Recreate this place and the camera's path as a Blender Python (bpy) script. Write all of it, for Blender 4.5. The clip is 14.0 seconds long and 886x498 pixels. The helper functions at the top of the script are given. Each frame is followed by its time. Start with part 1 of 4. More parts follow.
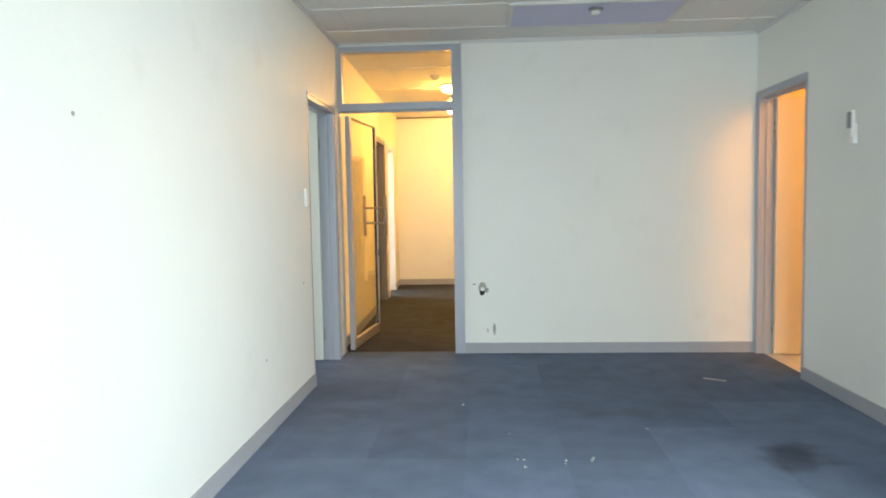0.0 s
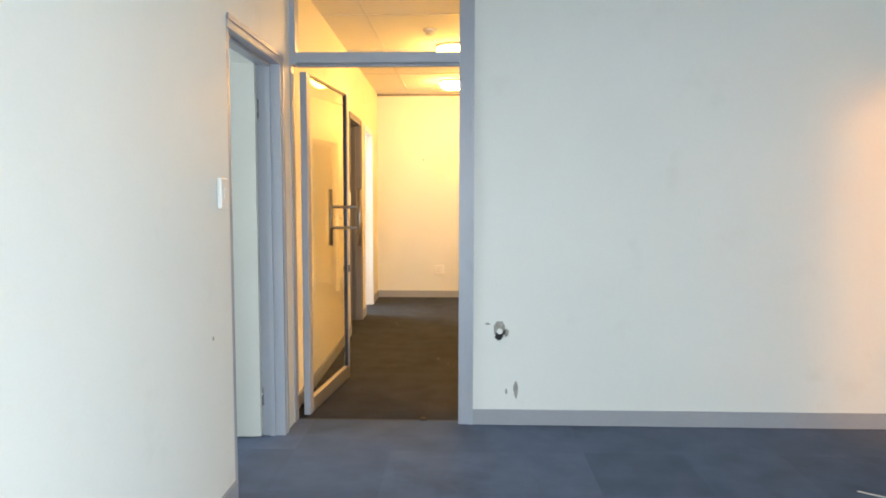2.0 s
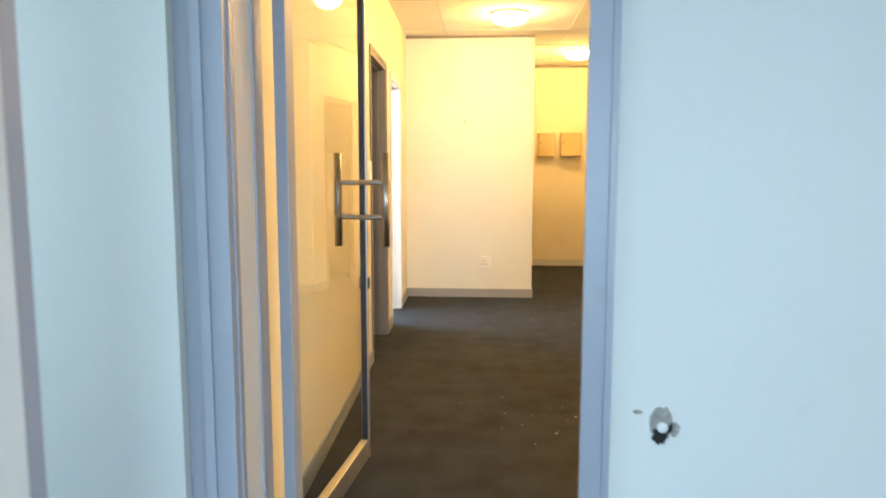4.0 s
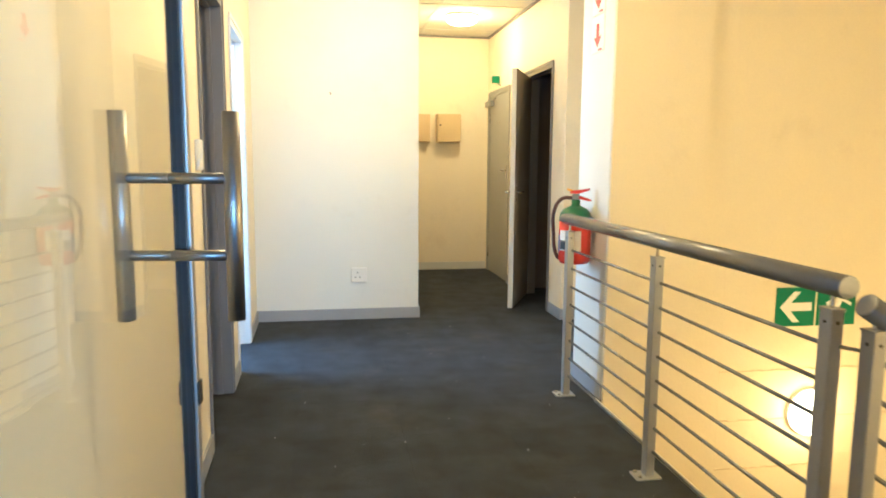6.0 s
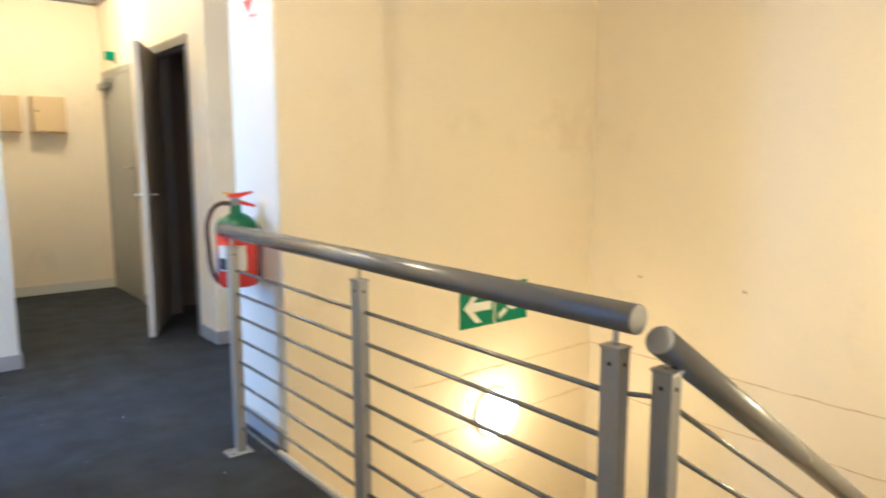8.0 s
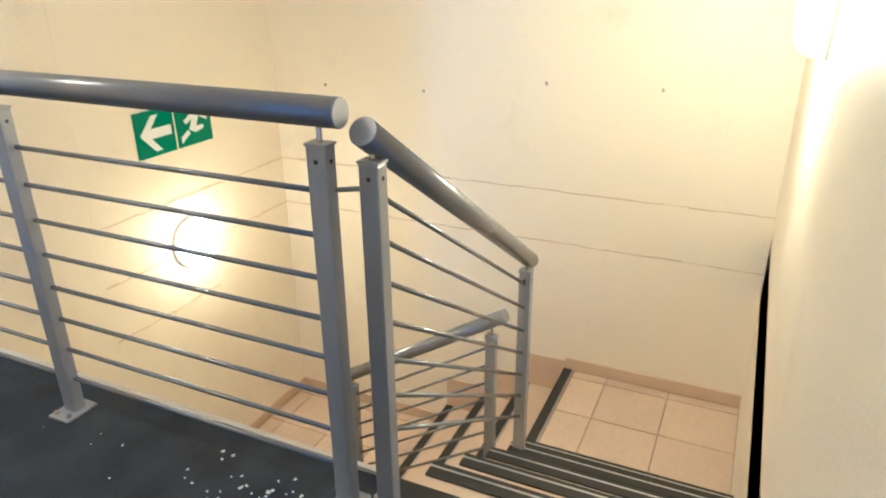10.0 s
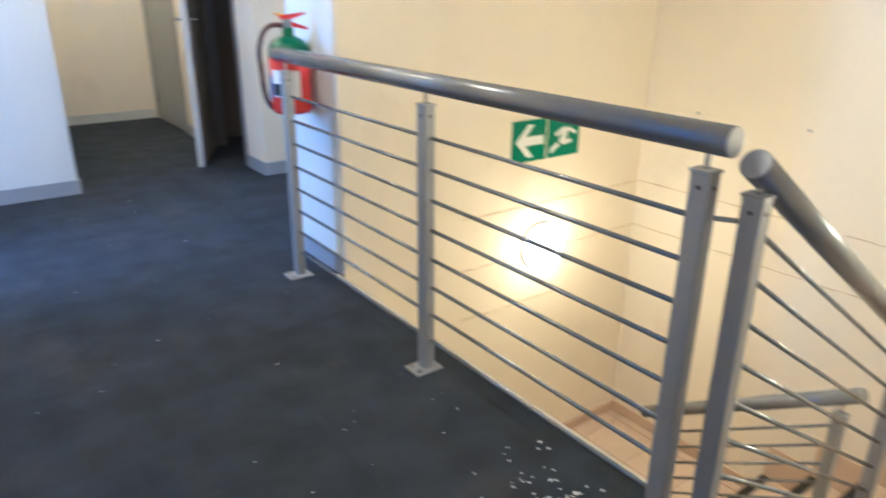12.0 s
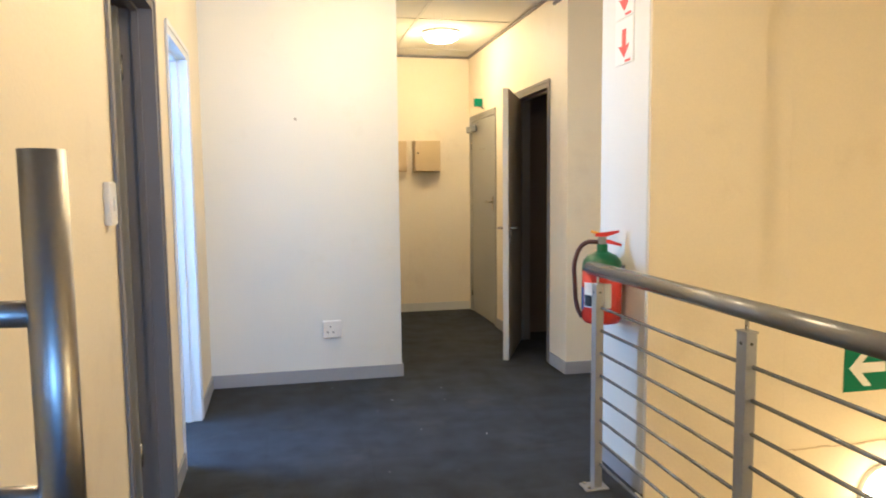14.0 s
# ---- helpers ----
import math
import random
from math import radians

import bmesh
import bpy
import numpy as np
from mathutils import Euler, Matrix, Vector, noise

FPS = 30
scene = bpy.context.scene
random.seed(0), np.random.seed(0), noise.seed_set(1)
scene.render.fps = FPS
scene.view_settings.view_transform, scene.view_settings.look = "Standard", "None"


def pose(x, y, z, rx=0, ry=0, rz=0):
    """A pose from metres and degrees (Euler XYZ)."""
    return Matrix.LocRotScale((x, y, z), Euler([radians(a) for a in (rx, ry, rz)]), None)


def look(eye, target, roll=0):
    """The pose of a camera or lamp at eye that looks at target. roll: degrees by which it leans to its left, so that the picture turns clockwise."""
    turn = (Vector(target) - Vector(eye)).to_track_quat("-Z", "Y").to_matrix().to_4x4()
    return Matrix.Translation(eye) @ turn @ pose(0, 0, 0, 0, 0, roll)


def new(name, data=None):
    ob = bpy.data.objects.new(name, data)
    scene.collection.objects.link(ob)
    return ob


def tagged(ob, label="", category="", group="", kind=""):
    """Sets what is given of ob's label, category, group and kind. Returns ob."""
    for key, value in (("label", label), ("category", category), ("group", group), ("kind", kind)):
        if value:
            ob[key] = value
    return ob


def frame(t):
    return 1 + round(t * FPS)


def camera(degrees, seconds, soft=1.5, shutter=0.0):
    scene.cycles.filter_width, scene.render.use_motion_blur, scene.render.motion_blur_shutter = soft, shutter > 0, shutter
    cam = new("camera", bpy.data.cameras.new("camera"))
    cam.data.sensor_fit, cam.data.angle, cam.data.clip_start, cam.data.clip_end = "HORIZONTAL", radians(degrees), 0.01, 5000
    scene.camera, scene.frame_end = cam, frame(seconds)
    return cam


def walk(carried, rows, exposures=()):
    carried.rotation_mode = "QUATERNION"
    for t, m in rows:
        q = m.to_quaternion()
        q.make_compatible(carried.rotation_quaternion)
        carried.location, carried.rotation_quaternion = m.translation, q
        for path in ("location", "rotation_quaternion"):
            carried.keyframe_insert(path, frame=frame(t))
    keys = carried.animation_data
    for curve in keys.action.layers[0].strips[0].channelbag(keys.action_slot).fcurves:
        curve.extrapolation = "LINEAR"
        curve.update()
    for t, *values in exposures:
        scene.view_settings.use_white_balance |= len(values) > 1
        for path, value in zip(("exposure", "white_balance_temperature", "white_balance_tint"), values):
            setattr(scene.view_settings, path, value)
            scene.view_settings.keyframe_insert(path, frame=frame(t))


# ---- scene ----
cam = camera(65.8, 14.0, soft=1.8, shutter=0.5)
PATH = [
    (0, (-0.089, 0.209, 1.27), (-0.212, 2.201, 1.14), -1.0),
    (0.5, (-0.085, 0.614, 1.296), (-0.265, 2.602, 1.168), 0.6),
    (1, (-0.203, 1.081, 1.314), (-0.302, 3.073, 1.169), -1.2),
    (1.5, (-0.262, 1.591, 1.323), (-0.402, 3.582, 1.193), -0.6),
    (2, (-0.319, 2.082, 1.317), (-0.382, 4.075, 1.166), 0.1),
    (2.5, (-0.386, 2.494, 1.308), (-0.486, 4.483, 1.129), -0.7),
    (2.7, (-0.383, 2.686, 1.318), (-0.526, 4.674, 1.155), 0.2),
    (4.8, (-0.751, 4.664, 1.276), (-0.855, 6.642, 1.0), 0.4),
    (5, (-0.722, 4.791, 1.294), (-0.804, 6.769, 1.011), 1.1),
    (5.5, (-0.865, 5.163, 1.294), (-0.616, 7.129, 1.025), -0.9),
    (6, (-0.879, 5.529, 1.281), (-0.554, 7.486, 1.027), 0.4),
    (6.5, (-0.901, 5.792, 1.301), (-0.522, 7.741, 1.059), 0.3),
    (7, (-0.922, 6.013, 1.286), (-0.303, 7.895, 1.012), -0.7),
    (7.5, (-0.785, 6.2, 1.283), (0.093, 7.979, 1.034), 0.9),
    (8, (-0.712, 6.255, 1.292), (0.535, 7.795, 1.02), -0.1),
    (8.5, (-0.677, 6.297, 1.276), (0.775, 7.63, 0.942), -0.5),
    (9, (-0.616, 6.324, 1.248), (0.993, 7.429, 0.813), -0.4),
    (9.2, (-0.655, 6.312, 1.246), (0.972, 7.335, 0.722), -0.6),
    (10.3, (-0.70, 6.305, 1.235), (0.969, 7.05, 0.431), -0.3),
    (11.3, (-0.723, 6.298, 1.223), (0.708, 7.449, 0.432), 0.0),
    (11.5, (-0.74, 6.31, 1.227), (0.627, 7.544, 0.445), 0.3),
    (12, (-0.798, 6.327, 1.244), (0.313, 7.828, 0.527), 0.5),
    (12.5, (-0.827, 6.323, 1.255), (0.012, 8.026, 0.626), 0.9),
    (13, (-0.85, 6.328, 1.276), (-0.207, 8.164, 0.812), 0.5),
    (13.5, (-0.867, 6.299, 1.322), (-0.351, 8.217, 1.082), -0.1),
    (14, (-0.874, 6.304, 1.339), (-0.457, 8.252, 1.158), -0.6),
]
EXPOSURES = [
    (0.0, 0.05, 8700, 14), (1.5, 0.1, 8400, 17), (2.7, 0.2, 7600, 13), (4.8, 0.25, 5400, 5), (5.5, 0.2, 4400, 2),
    (6.0, 0.2, 4550, 2), (6.5, 0.1, 4450, 5), (7.0, 0.0, 4300, 7), (7.5, 0.0, 4150, 8), (8.0, 0.05, 4000, 9), (9.0, 0.1, 3620, 10),
    (11.5, 0.15, 3560, 12), (13.0, 0.0, 3720, 12), (14.0, -0.2, 4350, 11),
]
walk(cam, [(t, look(eye, target, roll)) for t, eye, target, roll in PATH], EXPOSURES)

# ---- world and light ----
world = bpy.data.worlds.new("sky")
scene.world = world
world.use_nodes = True
wn = world.node_tree.nodes
sky = wn.new("ShaderNodeTexSky")
sky.sky_type, sky.sun_disc = "NISHITA", False
sky.sun_elevation, sky.sun_rotation = radians(40), radians(120)
wn["Background"].inputs[1].default_value = 0.1
world.node_tree.links.new(sky.outputs[0], wn["Background"].inputs[0])

DAY = (0.58, 0.80, 1.0)
WARM = (1.0, 0.515, 0.09)


def area_lamp(name, at, target, w, h, watts, colour, spread=180):
    d = bpy.data.lights.new(name, "AREA")
    d.shape, d.size, d.size_y, d.energy, d.color = "RECTANGLE", w, h, watts, colour
    ob = new(name, d)
    d.spread = radians(spread)
    ob.matrix_world = look(at, target)
    return ob


def point_lamp(name, at, watts, colour, radius=0.1):
    d = bpy.data.lights.new(name, "POINT")
    d.energy, d.color, d.shadow_soft_size = watts, colour, radius
    ob = new(name, d)
    ob.location = at
    return ob


# daylight in the window openings
area_lamp("window_daylight", (2.20, 2.05, 1.30), (-1.3, 2.25, 0.45), 2.0, 1.2, 60, DAY, 115)
area_lamp("window_daylight", (0.4, -2.30, 1.30), (0.4, 3.0, -0.6), 2.2, 1.2, 128, DAY, 110)
area_lamp("window_daylight", (-3.62, 4.9, 1.5), (-1.4, 4.9, 1.0), 1.3, 1.1, 45, DAY)
area_lamp("window_daylight", (-4.02, 10.6, 1.55), (-1.4, 9.9, 0.7), 1.8, 1.5, 270, (0.68, 0.86, 1.0))
# lamps under the ceilings and on the stair walls
point_lamp("lamp_light", (-0.42, 8.25, 2.40), 20, WARM)
point_lamp("lamp_light", (-0.45, 10.1, 2.40), 21, WARM)
point_lamp("lamp_light", (0.44, 12.43, 2.47), 20, WARM)
point_lamp("lamp_light", (3.0, 4.0, 2.40), 46, (1.0, 0.37, 0.035), 0.25)
point_lamp("lamp_light", (1.845, 8.55, -0.145), 12, WARM)
point_lamp("lamp_light", (1.60, 6.32, 1.10), 50, (1.0, 0.60, 0.18))


# ---- materials ----
def mat(name, colour, rough=0.6, metal=0.0, vary=0.06, scale=3.0, fine=120.0, bump=0.05, random_tone=0.0, stain=None, spec=0.5, spot=None):
    m = bpy.data.materials.new(name)
    m.use_nodes = True
    nt = m.node_tree
    n, l = nt.nodes, nt.links
    b = n["Principled BSDF"]
    b.inputs["Roughness"].default_value, b.inputs["Metallic"].default_value = rough, metal
    b.inputs["Specular IOR Level"].default_value = spec
    geo = n.new("ShaderNodeNewGeometry")
    big = n.new("ShaderNodeTexNoise")
    big.inputs["Scale"].default_value, big.inputs["Detail"].default_value = scale, 6
    small = n.new("ShaderNodeTexNoise")
    small.inputs["Scale"].default_value, small.inputs["Detail"].default_value = fine, 3
    l.new(geo.outputs["Position"], big.inputs["Vector"])
    l.new(geo.outputs["Position"], small.inputs["Vector"])
    mix = n.new("ShaderNodeMath")
    mix.operation = "ADD"
    l.new(big.outputs["Fac"], mix.inputs[0])
    l.new(small.outputs["Fac"], mix.inputs[1])
    ramp = n.new("ShaderNodeMapRange")
    ramp.inputs["From Min"].default_value, ramp.inputs["From Max"].default_value = 0.6, 1.4
    ramp.inputs["To Min"].default_value, ramp.inputs["To Max"].default_value = 1 - vary, 1 + vary
    l.new(mix.outputs[0], ramp.inputs["Value"])
    tone = ramp.outputs[0]
    if random_tone:
        info = n.new("ShaderNodeObjectInfo")
        r2 = n.new("ShaderNodeMapRange")
        r2.inputs["To Min"].default_value, r2.inputs["To Max"].default_value = 1 - random_tone, 1 + random_tone
        l.new(info.outputs["Random"], r2.inputs["Value"])
        mul = n.new("ShaderNodeMath")
        mul.operation = "MULTIPLY"
        l.new(tone, mul.inputs[0])
        l.new(r2.outputs[0], mul.inputs[1])
        tone = mul.outputs[0]
    scaled = n.new("ShaderNodeVectorMath")
    scaled.operation = "SCALE"
    scaled.inputs[0].default_value = colour
    l.new(tone, scaled.inputs["Scale"])
    col = scaled.outputs[0]
    if stain:
        sn = n.new("ShaderNodeTexNoise")
        sn.inputs["Scale"].default_value, sn.inputs["Detail"].default_value = stain[1], 8
        sn.inputs["Roughness"].default_value = 0.65
        l.new(geo.outputs["Position"], sn.inputs["Vector"])
        sr = n.new("ShaderNodeMapRange")
        sr.inputs["From Min"].default_value, sr.inputs["From Max"].default_value = stain[2], stain[2] + 0.14
        sr.inputs["To Max"].default_value = stain[3]
        l.new(sn.outputs["Fac"], sr.inputs["Value"])
        mx = n.new("ShaderNodeMix")
        mx.data_type = "RGBA"
        l.new(sr.outputs[0], mx.inputs["Factor"])
        l.new(col, mx.inputs["A"])
        mx.inputs["B"].default_value = (*stain[0], 1)
        col = mx.outputs["Result"]
    if spot:
        ds = n.new("ShaderNodeVectorMath")
        ds.operation = "DISTANCE"
        ds.inputs[1].default_value = spot[0]
        l.new(geo.outputs["Position"], ds.inputs[0])
        ad = n.new("ShaderNodeMath")
        ad.operation = "MULTIPLY_ADD"
        ad.inputs[1].default_value = 0.35
        l.new(big.outputs["Fac"], ad.inputs[0])
        l.new(ds.outputs["Value"], ad.inputs[2])
        sp = n.new("ShaderNodeMapRange")
        sp.inputs["From Min"].default_value, sp.inputs["From Max"].default_value = spot[1], spot[1] + 0.16
        sp.inputs["To Min"].default_value, sp.inputs["To Max"].default_value = 0.6, 0.0
        l.new(ad.outputs[0], sp.inputs["Value"])
        m2 = n.new("ShaderNodeMix")
        m2.data_type = "RGBA"
        l.new(sp.outputs[0], m2.inputs["Factor"])
        l.new(col, m2.inputs["A"])
        m2.inputs["B"].default_value = (0.03, 0.028, 0.03, 1)
        col = m2.outputs["Result"]
    l.new(col, b.inputs["Base Color"])
    bp = n.new("ShaderNodeBump")
    bp.inputs["Strength"].default_value, bp.inputs["Distance"].default_value = bump, 0.01
    l.new(mix.outputs[0], bp.inputs["Height"])
    l.new(bp.outputs[0], b.inputs["Normal"])
    return m


def emitting(name, colour, strength):
    m = bpy.data.materials.new(name)
    m.use_nodes = True
    b = m.node_tree.nodes["Principled BSDF"]
    b.inputs["Base Color"].default_value = (0.9, 0.88, 0.82, 1)
    b.inputs["Emission Color"].default_value = (*colour, 1)
    b.inputs["Emission Strength"].default_value = strength
    return m


PAINT = mat("white_wall_paint", (0.75, 0.755, 0.72), 0.55, vary=0.03, scale=1.6, fine=160, bump=0.06, stain=((0.60, 0.57, 0.50), 2.6, 0.60, 0.25))
CREAM = mat("cream_wall_paint", (0.82, 0.74, 0.56), 0.55, vary=0.035, scale=1.3, fine=90, bump=0.10, stain=((0.62, 0.53, 0.38), 1.8, 0.58, 0.35))
CEIL = mat("ceiling_tile_white", (0.74, 0.73, 0.71), 0.9, vary=0.05, scale=2.0, fine=220, bump=0.25)
TBAR = mat("ceiling_bar_paint", (0.62, 0.62, 0.62), 0.5)
LAVENDER = mat("lavender_diffuser", (0.46, 0.46, 0.66), 0.35, vary=0.03)
CARPET = mat("carpet_tile_pile", (0.135, 0.178, 0.260), 0.95, vary=0.24, scale=5.0, fine=260, bump=0.8, random_tone=0.11, stain=((0.07, 0.072, 0.085), 1.3, 0.56, 0.4), spec=0.15, spot=((1.42, 3.60, 0.0), 0.24))
CARPET_LANDING = mat("landing_carpet_pile", (0.047, 0.054, 0.070), 0.95, vary=0.40, scale=6.0, fine=230, bump=0.8, random_tone=0.07, stain=((0.10, 0.098, 0.098), 2.1, 0.57, 0.4), spec=0.15)
SCREED = mat("floor_screed", (0.10, 0.10, 0.10), 0.9)
SKIRT = mat("grey_skirting_paint", (0.33, 0.34, 0.37), 0.5, vary=0.06, stain=((0.22, 0.22, 0.23), 5, 0.6, 0.4))
FRAME = mat("grey_steel_paint", (0.36, 0.38, 0.43), 0.38, vary=0.05, scale=4, stain=((0.25, 0.26, 0.28), 6, 0.62, 0.4))
WHITE_FRAME = mat("white_steel_paint", (0.72, 0.74, 0.78), 0.35)
DARK_FRAME = mat("taupe_steel_paint", (0.19, 0.18, 0.18), 0.45, vary=0.06)
LEAF = mat("pale_door_paint", (0.62, 0.62, 0.57), 0.45, vary=0.03)
LEAF_TAN = mat("tan_door_paint", (0.66, 0.58, 0.44), 0.5, vary=0.03)
LEAF_GREY = mat("grey_door_paint", (0.31, 0.31, 0.285), 0.45, vary=0.05)
LEAF_TAUPE = mat("taupe_door_paint", (0.42, 0.35, 0.26), 0.5, vary=0.06)
LEAF_EDGE = mat("pale_door_edge", (0.62, 0.60, 0.55), 0.5)
ALU = mat("brushed_aluminium", (0.52, 0.51, 0.49), 0.32, metal=0.85, vary=0.04)
STEEL = mat("satin_steel", (0.56, 0.55, 0.52), 0.24, metal=1.0, vary=0.03, bump=0.01)
HANDLE = mat("brushed_handle_steel", (0.34, 0.335, 0.33), 0.34, metal=1.0, vary=0.05, fine=200, bump=0.02)
RAIL = mat("grey_rail_enamel", (0.24, 0.245, 0.255), 0.22, metal=0.35, vary=0.05, scale=9)
POST = mat("grey_post_enamel", (0.33, 0.335, 0.345), 0.35, metal=0.25, vary=0.06, scale=9, stain=((0.20, 0.20, 0.20), 12, 0.62, 0.5))
EDGE = mat("painted_floor_edge", (0.62, 0.58, 0.48), 0.6)
SEAL = mat("black_rubber_seal", (0.012, 0.012, 0.014), 0.5)
BLACK = mat("black_nosing_rubber", (0.018, 0.018, 0.02), 0.6)
TILE = mat("beige_ceramic_tile", (0.62, 0.49, 0.33), 0.35, vary=0.07, scale=5, fine=40, bump=0.02, random_tone=0.06)
GROUT = mat("tile_grout", (0.42, 0.33, 0.22), 0.9)
PALE_TILE = mat("pale_ceramic_tile", (0.66, 0.62, 0.56), 0.35, vary=0.05)
PLASTIC = mat("white_plastic", (0.78, 0.77, 0.74), 0.35, vary=0.02)
GREY_PLASTIC = mat("grey_plastic", (0.22, 0.23, 0.23), 0.4)
TAN = mat("tan_steel_paint", (0.56, 0.44, 0.23), 0.45, vary=0.04)
RED = mat("red_enamel", (0.58, 0.045, 0.025), 0.25, vary=0.05)
GREEN = mat("green_enamel", (0.005, 0.10, 0.035), 0.3, vary=0.05)
SIGN_GREEN = mat("sign_green", (0.0, 0.17, 0.09), 0.35, vary=0.03)
SIGN_WHITE = mat("sign_white", (0.82, 0.82, 0.80), 0.4, vary=0.02)
SIGN_RED = mat("sign_red", (0.70, 0.06, 0.05), 0.4, vary=0.02)
YELLOW = mat("yellow_plastic", (0.75, 0.42, 0.03), 0.4)
BLUE = mat("blue_label", (0.03, 0.07, 0.26), 0.4)
RUBBER = mat("dark_red_hose", (0.07, 0.025, 0.025), 0.5)
PLASTER = mat("broken_plaster", (0.36, 0.34, 0.31), 0.95, vary=0.3, scale=30, bump=0.6)
# near-black colour for the shade inside the broken hole
HOLE_SHADE = mat("cavity_shade", (0.02, 0.02, 0.02), 0.95)
CHALK = mat("paper_scrap", (0.75, 0.74, 0.72), 0.8)
CRACK = mat("joint_filler", (0.62, 0.51, 0.34), 0.9, vary=0.25, scale=9)
LAMP_WALL = emitting("lit_wall_lamp_glass", (1.0, 0.72, 0.36), 16)
LAMP = emitting("lit_lamp_glass", (1.0, 0.66, 0.30), 45)
# dimness of the unlit rooms, put into their wall colour
ROOM_SHADE = mat("room_shade_colour", (0.16, 0.13, 0.11), 0.8)

GLASS = bpy.data.materials.new("clear_glass")
GLASS.use_nodes = True
gb = GLASS.node_tree.nodes["Principled BSDF"]
gb.inputs["Base Color"].default_value = (0.93, 0.95, 0.92, 1)
gb.inputs["Roughness"].default_value, gb.inputs["Transmission Weight"].default_value, gb.inputs["IOR"].default_value = 0.0, 1.0, 1.45


# ---- mesh helpers ----
def box(bm, x0, x1, y0, y1, z0, z1, bevel=0.0):
    m = Matrix.Translation(((x0 + x1) / 2, (y0 + y1) / 2, (z0 + z1) / 2)) @ Matrix.Diagonal((x1 - x0, y1 - y0, z1 - z0, 1))
    r = bmesh.ops.create_cube(bm, size=1, matrix=m)
    if bevel:
        es = list({e for v in r["verts"] for e in v.link_edges})
        bmesh.ops.bevel(bm, geom=es, offset=bevel, segments=2, affect="EDGES", profile=0.5)
    return bm


def boxes(*items, bevel=0.0):
    bm = bmesh.new()
    for it in items:
        box(bm, *it, bevel=bevel)
    return bm


def rod(bm, a, b, r, seg=12, r2=None):
    a, b = Vector(a), Vector(b)
    d = b - a
    m = Matrix.Translation((a + b) / 2) @ d.to_track_quat("Z", "Y").to_matrix().to_4x4()
    bmesh.ops.create_cone(bm, cap_ends=True, segments=seg, radius1=r, radius2=r if r2 is None else r2, depth=d.length, matrix=m)
    return bm


def rods(*items, seg=12):
    bm = bmesh.new()
    for a, b, r in items:
        rod(bm, a, b, r, seg)
    return bm


def prism(pts, y0, y1):
    """A flat shape in x and z, with depth along y."""
    bm = bmesh.new()
    v0 = [bm.verts.new((x, y0, z)) for x, z in pts]
    v1 = [bm.verts.new((x, y1, z)) for x, z in pts]
    bm.faces.new(v0)
    bm.faces.new(v1[::-1])
    k = len(pts)
    for i in range(k):
        bm.faces.new((v0[i], v1[i], v1[(i + 1) % k], v0[(i + 1) % k]))
    return bm


def lathe(profile, seg=28):
    """A turned body from radius and height pairs."""
    bm = bmesh.new()
    rings = [[bm.verts.new((r * math.cos(2 * math.pi * i / seg), r * math.sin(2 * math.pi * i / seg), z)) for i in range(seg)] for r, z in profile]
    for p, q in zip(rings, rings[1:]):
        for i in range(seg):
            bm.faces.new((p[i], p[(i + 1) % seg], q[(i + 1) % seg], q[i]))
    bm.faces.new(rings[0][::-1])
    bm.faces.new(rings[-1])
    return bm


def tube(points, r, name, material, parent):
    c = bpy.data.curves.new(name, "CURVE")
    c.dimensions, c.bevel_depth, c.bevel_resolution, c.use_fill_caps = "3D", r, 4, True
    s = c.splines.new("BEZIER")
    s.bezier_points.add(len(points) - 1)
    for p, q in zip(s.bezier_points, points):
        p.co = q
        p.handle_left_type = p.handle_right_type = "AUTO"
    tmp = bpy.data.objects.new(name, c)
    me = bpy.data.meshes.new_from_object(tmp)
    bpy.data.objects.remove(tmp)
    for f in me.polygons:
        f.use_smooth = True
    me.materials.clear()
    me.materials.append(material)
    ob = new(name, me)
    ob.parent = parent
    return ob


def mesh_of(name, bm, material, smooth=False):
    bmesh.ops.recalc_face_normals(bm, faces=bm.faces)
    me = bpy.data.meshes.new(name)
    bm.to_mesh(me)
    bm.free()
    me.materials.append(material)
    if smooth:
        for f in me.polygons:
            f.use_smooth = len(f.vertices) == 4
    return me


def part(name, bm, material, parent=None, label="", smooth=False):
    ob = new(name, mesh_of(name, bm, material, smooth))
    if parent:
        ob.parent = parent
    return tagged(ob, label)


def thing(name, label, category, m=None, group="", kind=""):
    ob = tagged(new(name), label, category, group, kind)
    if m is not None:
        ob.matrix_basis = m
    return ob


def setting(name, bm, material, label, category, m=None):
    ob = part(name, bm, material)
    if m is not None:
        ob.matrix_basis = m
    return tagged(ob, label, category, kind="structure")


def wall_boxes(length, thick, z0, z1, openings=()):
    """A wall along local x from 0, its depth along local y, with openings (x0, x1, z0, z1) cut through it."""
    bm = bmesh.new()
    at = 0.0
    for a, b, c, d in sorted(openings):
        if a > at:
            box(bm, at, a, 0, thick, z0, z1)
        if c > z0:
            box(bm, a, b, 0, thick, z0, c)
        if d < z1:
            box(bm, a, b, 0, thick, d, z1)
        at = b
    if at < length:
        box(bm, at, length, 0, thick, z0, z1)
    return bm


# ---- plan ----
RX0, RX1, RY0, RY1, RH = -1.31, 2.133, -2.2, 5.99, 2.62      # front room
LH, PH = 2.65, 2.72                                                   # landing and passage ceilings
WELL_X, WELL_Y0, WELL_Y1 = 2.68, 6.15, 8.97                  # stairwell
EDGE_X = 0.530                                              # floor edge beside the stairwell
BACK_Y, COR_X0, COR_X1, WA_Y = 13.53, -0.168, 0.975, 11.043  # passage behind the landing

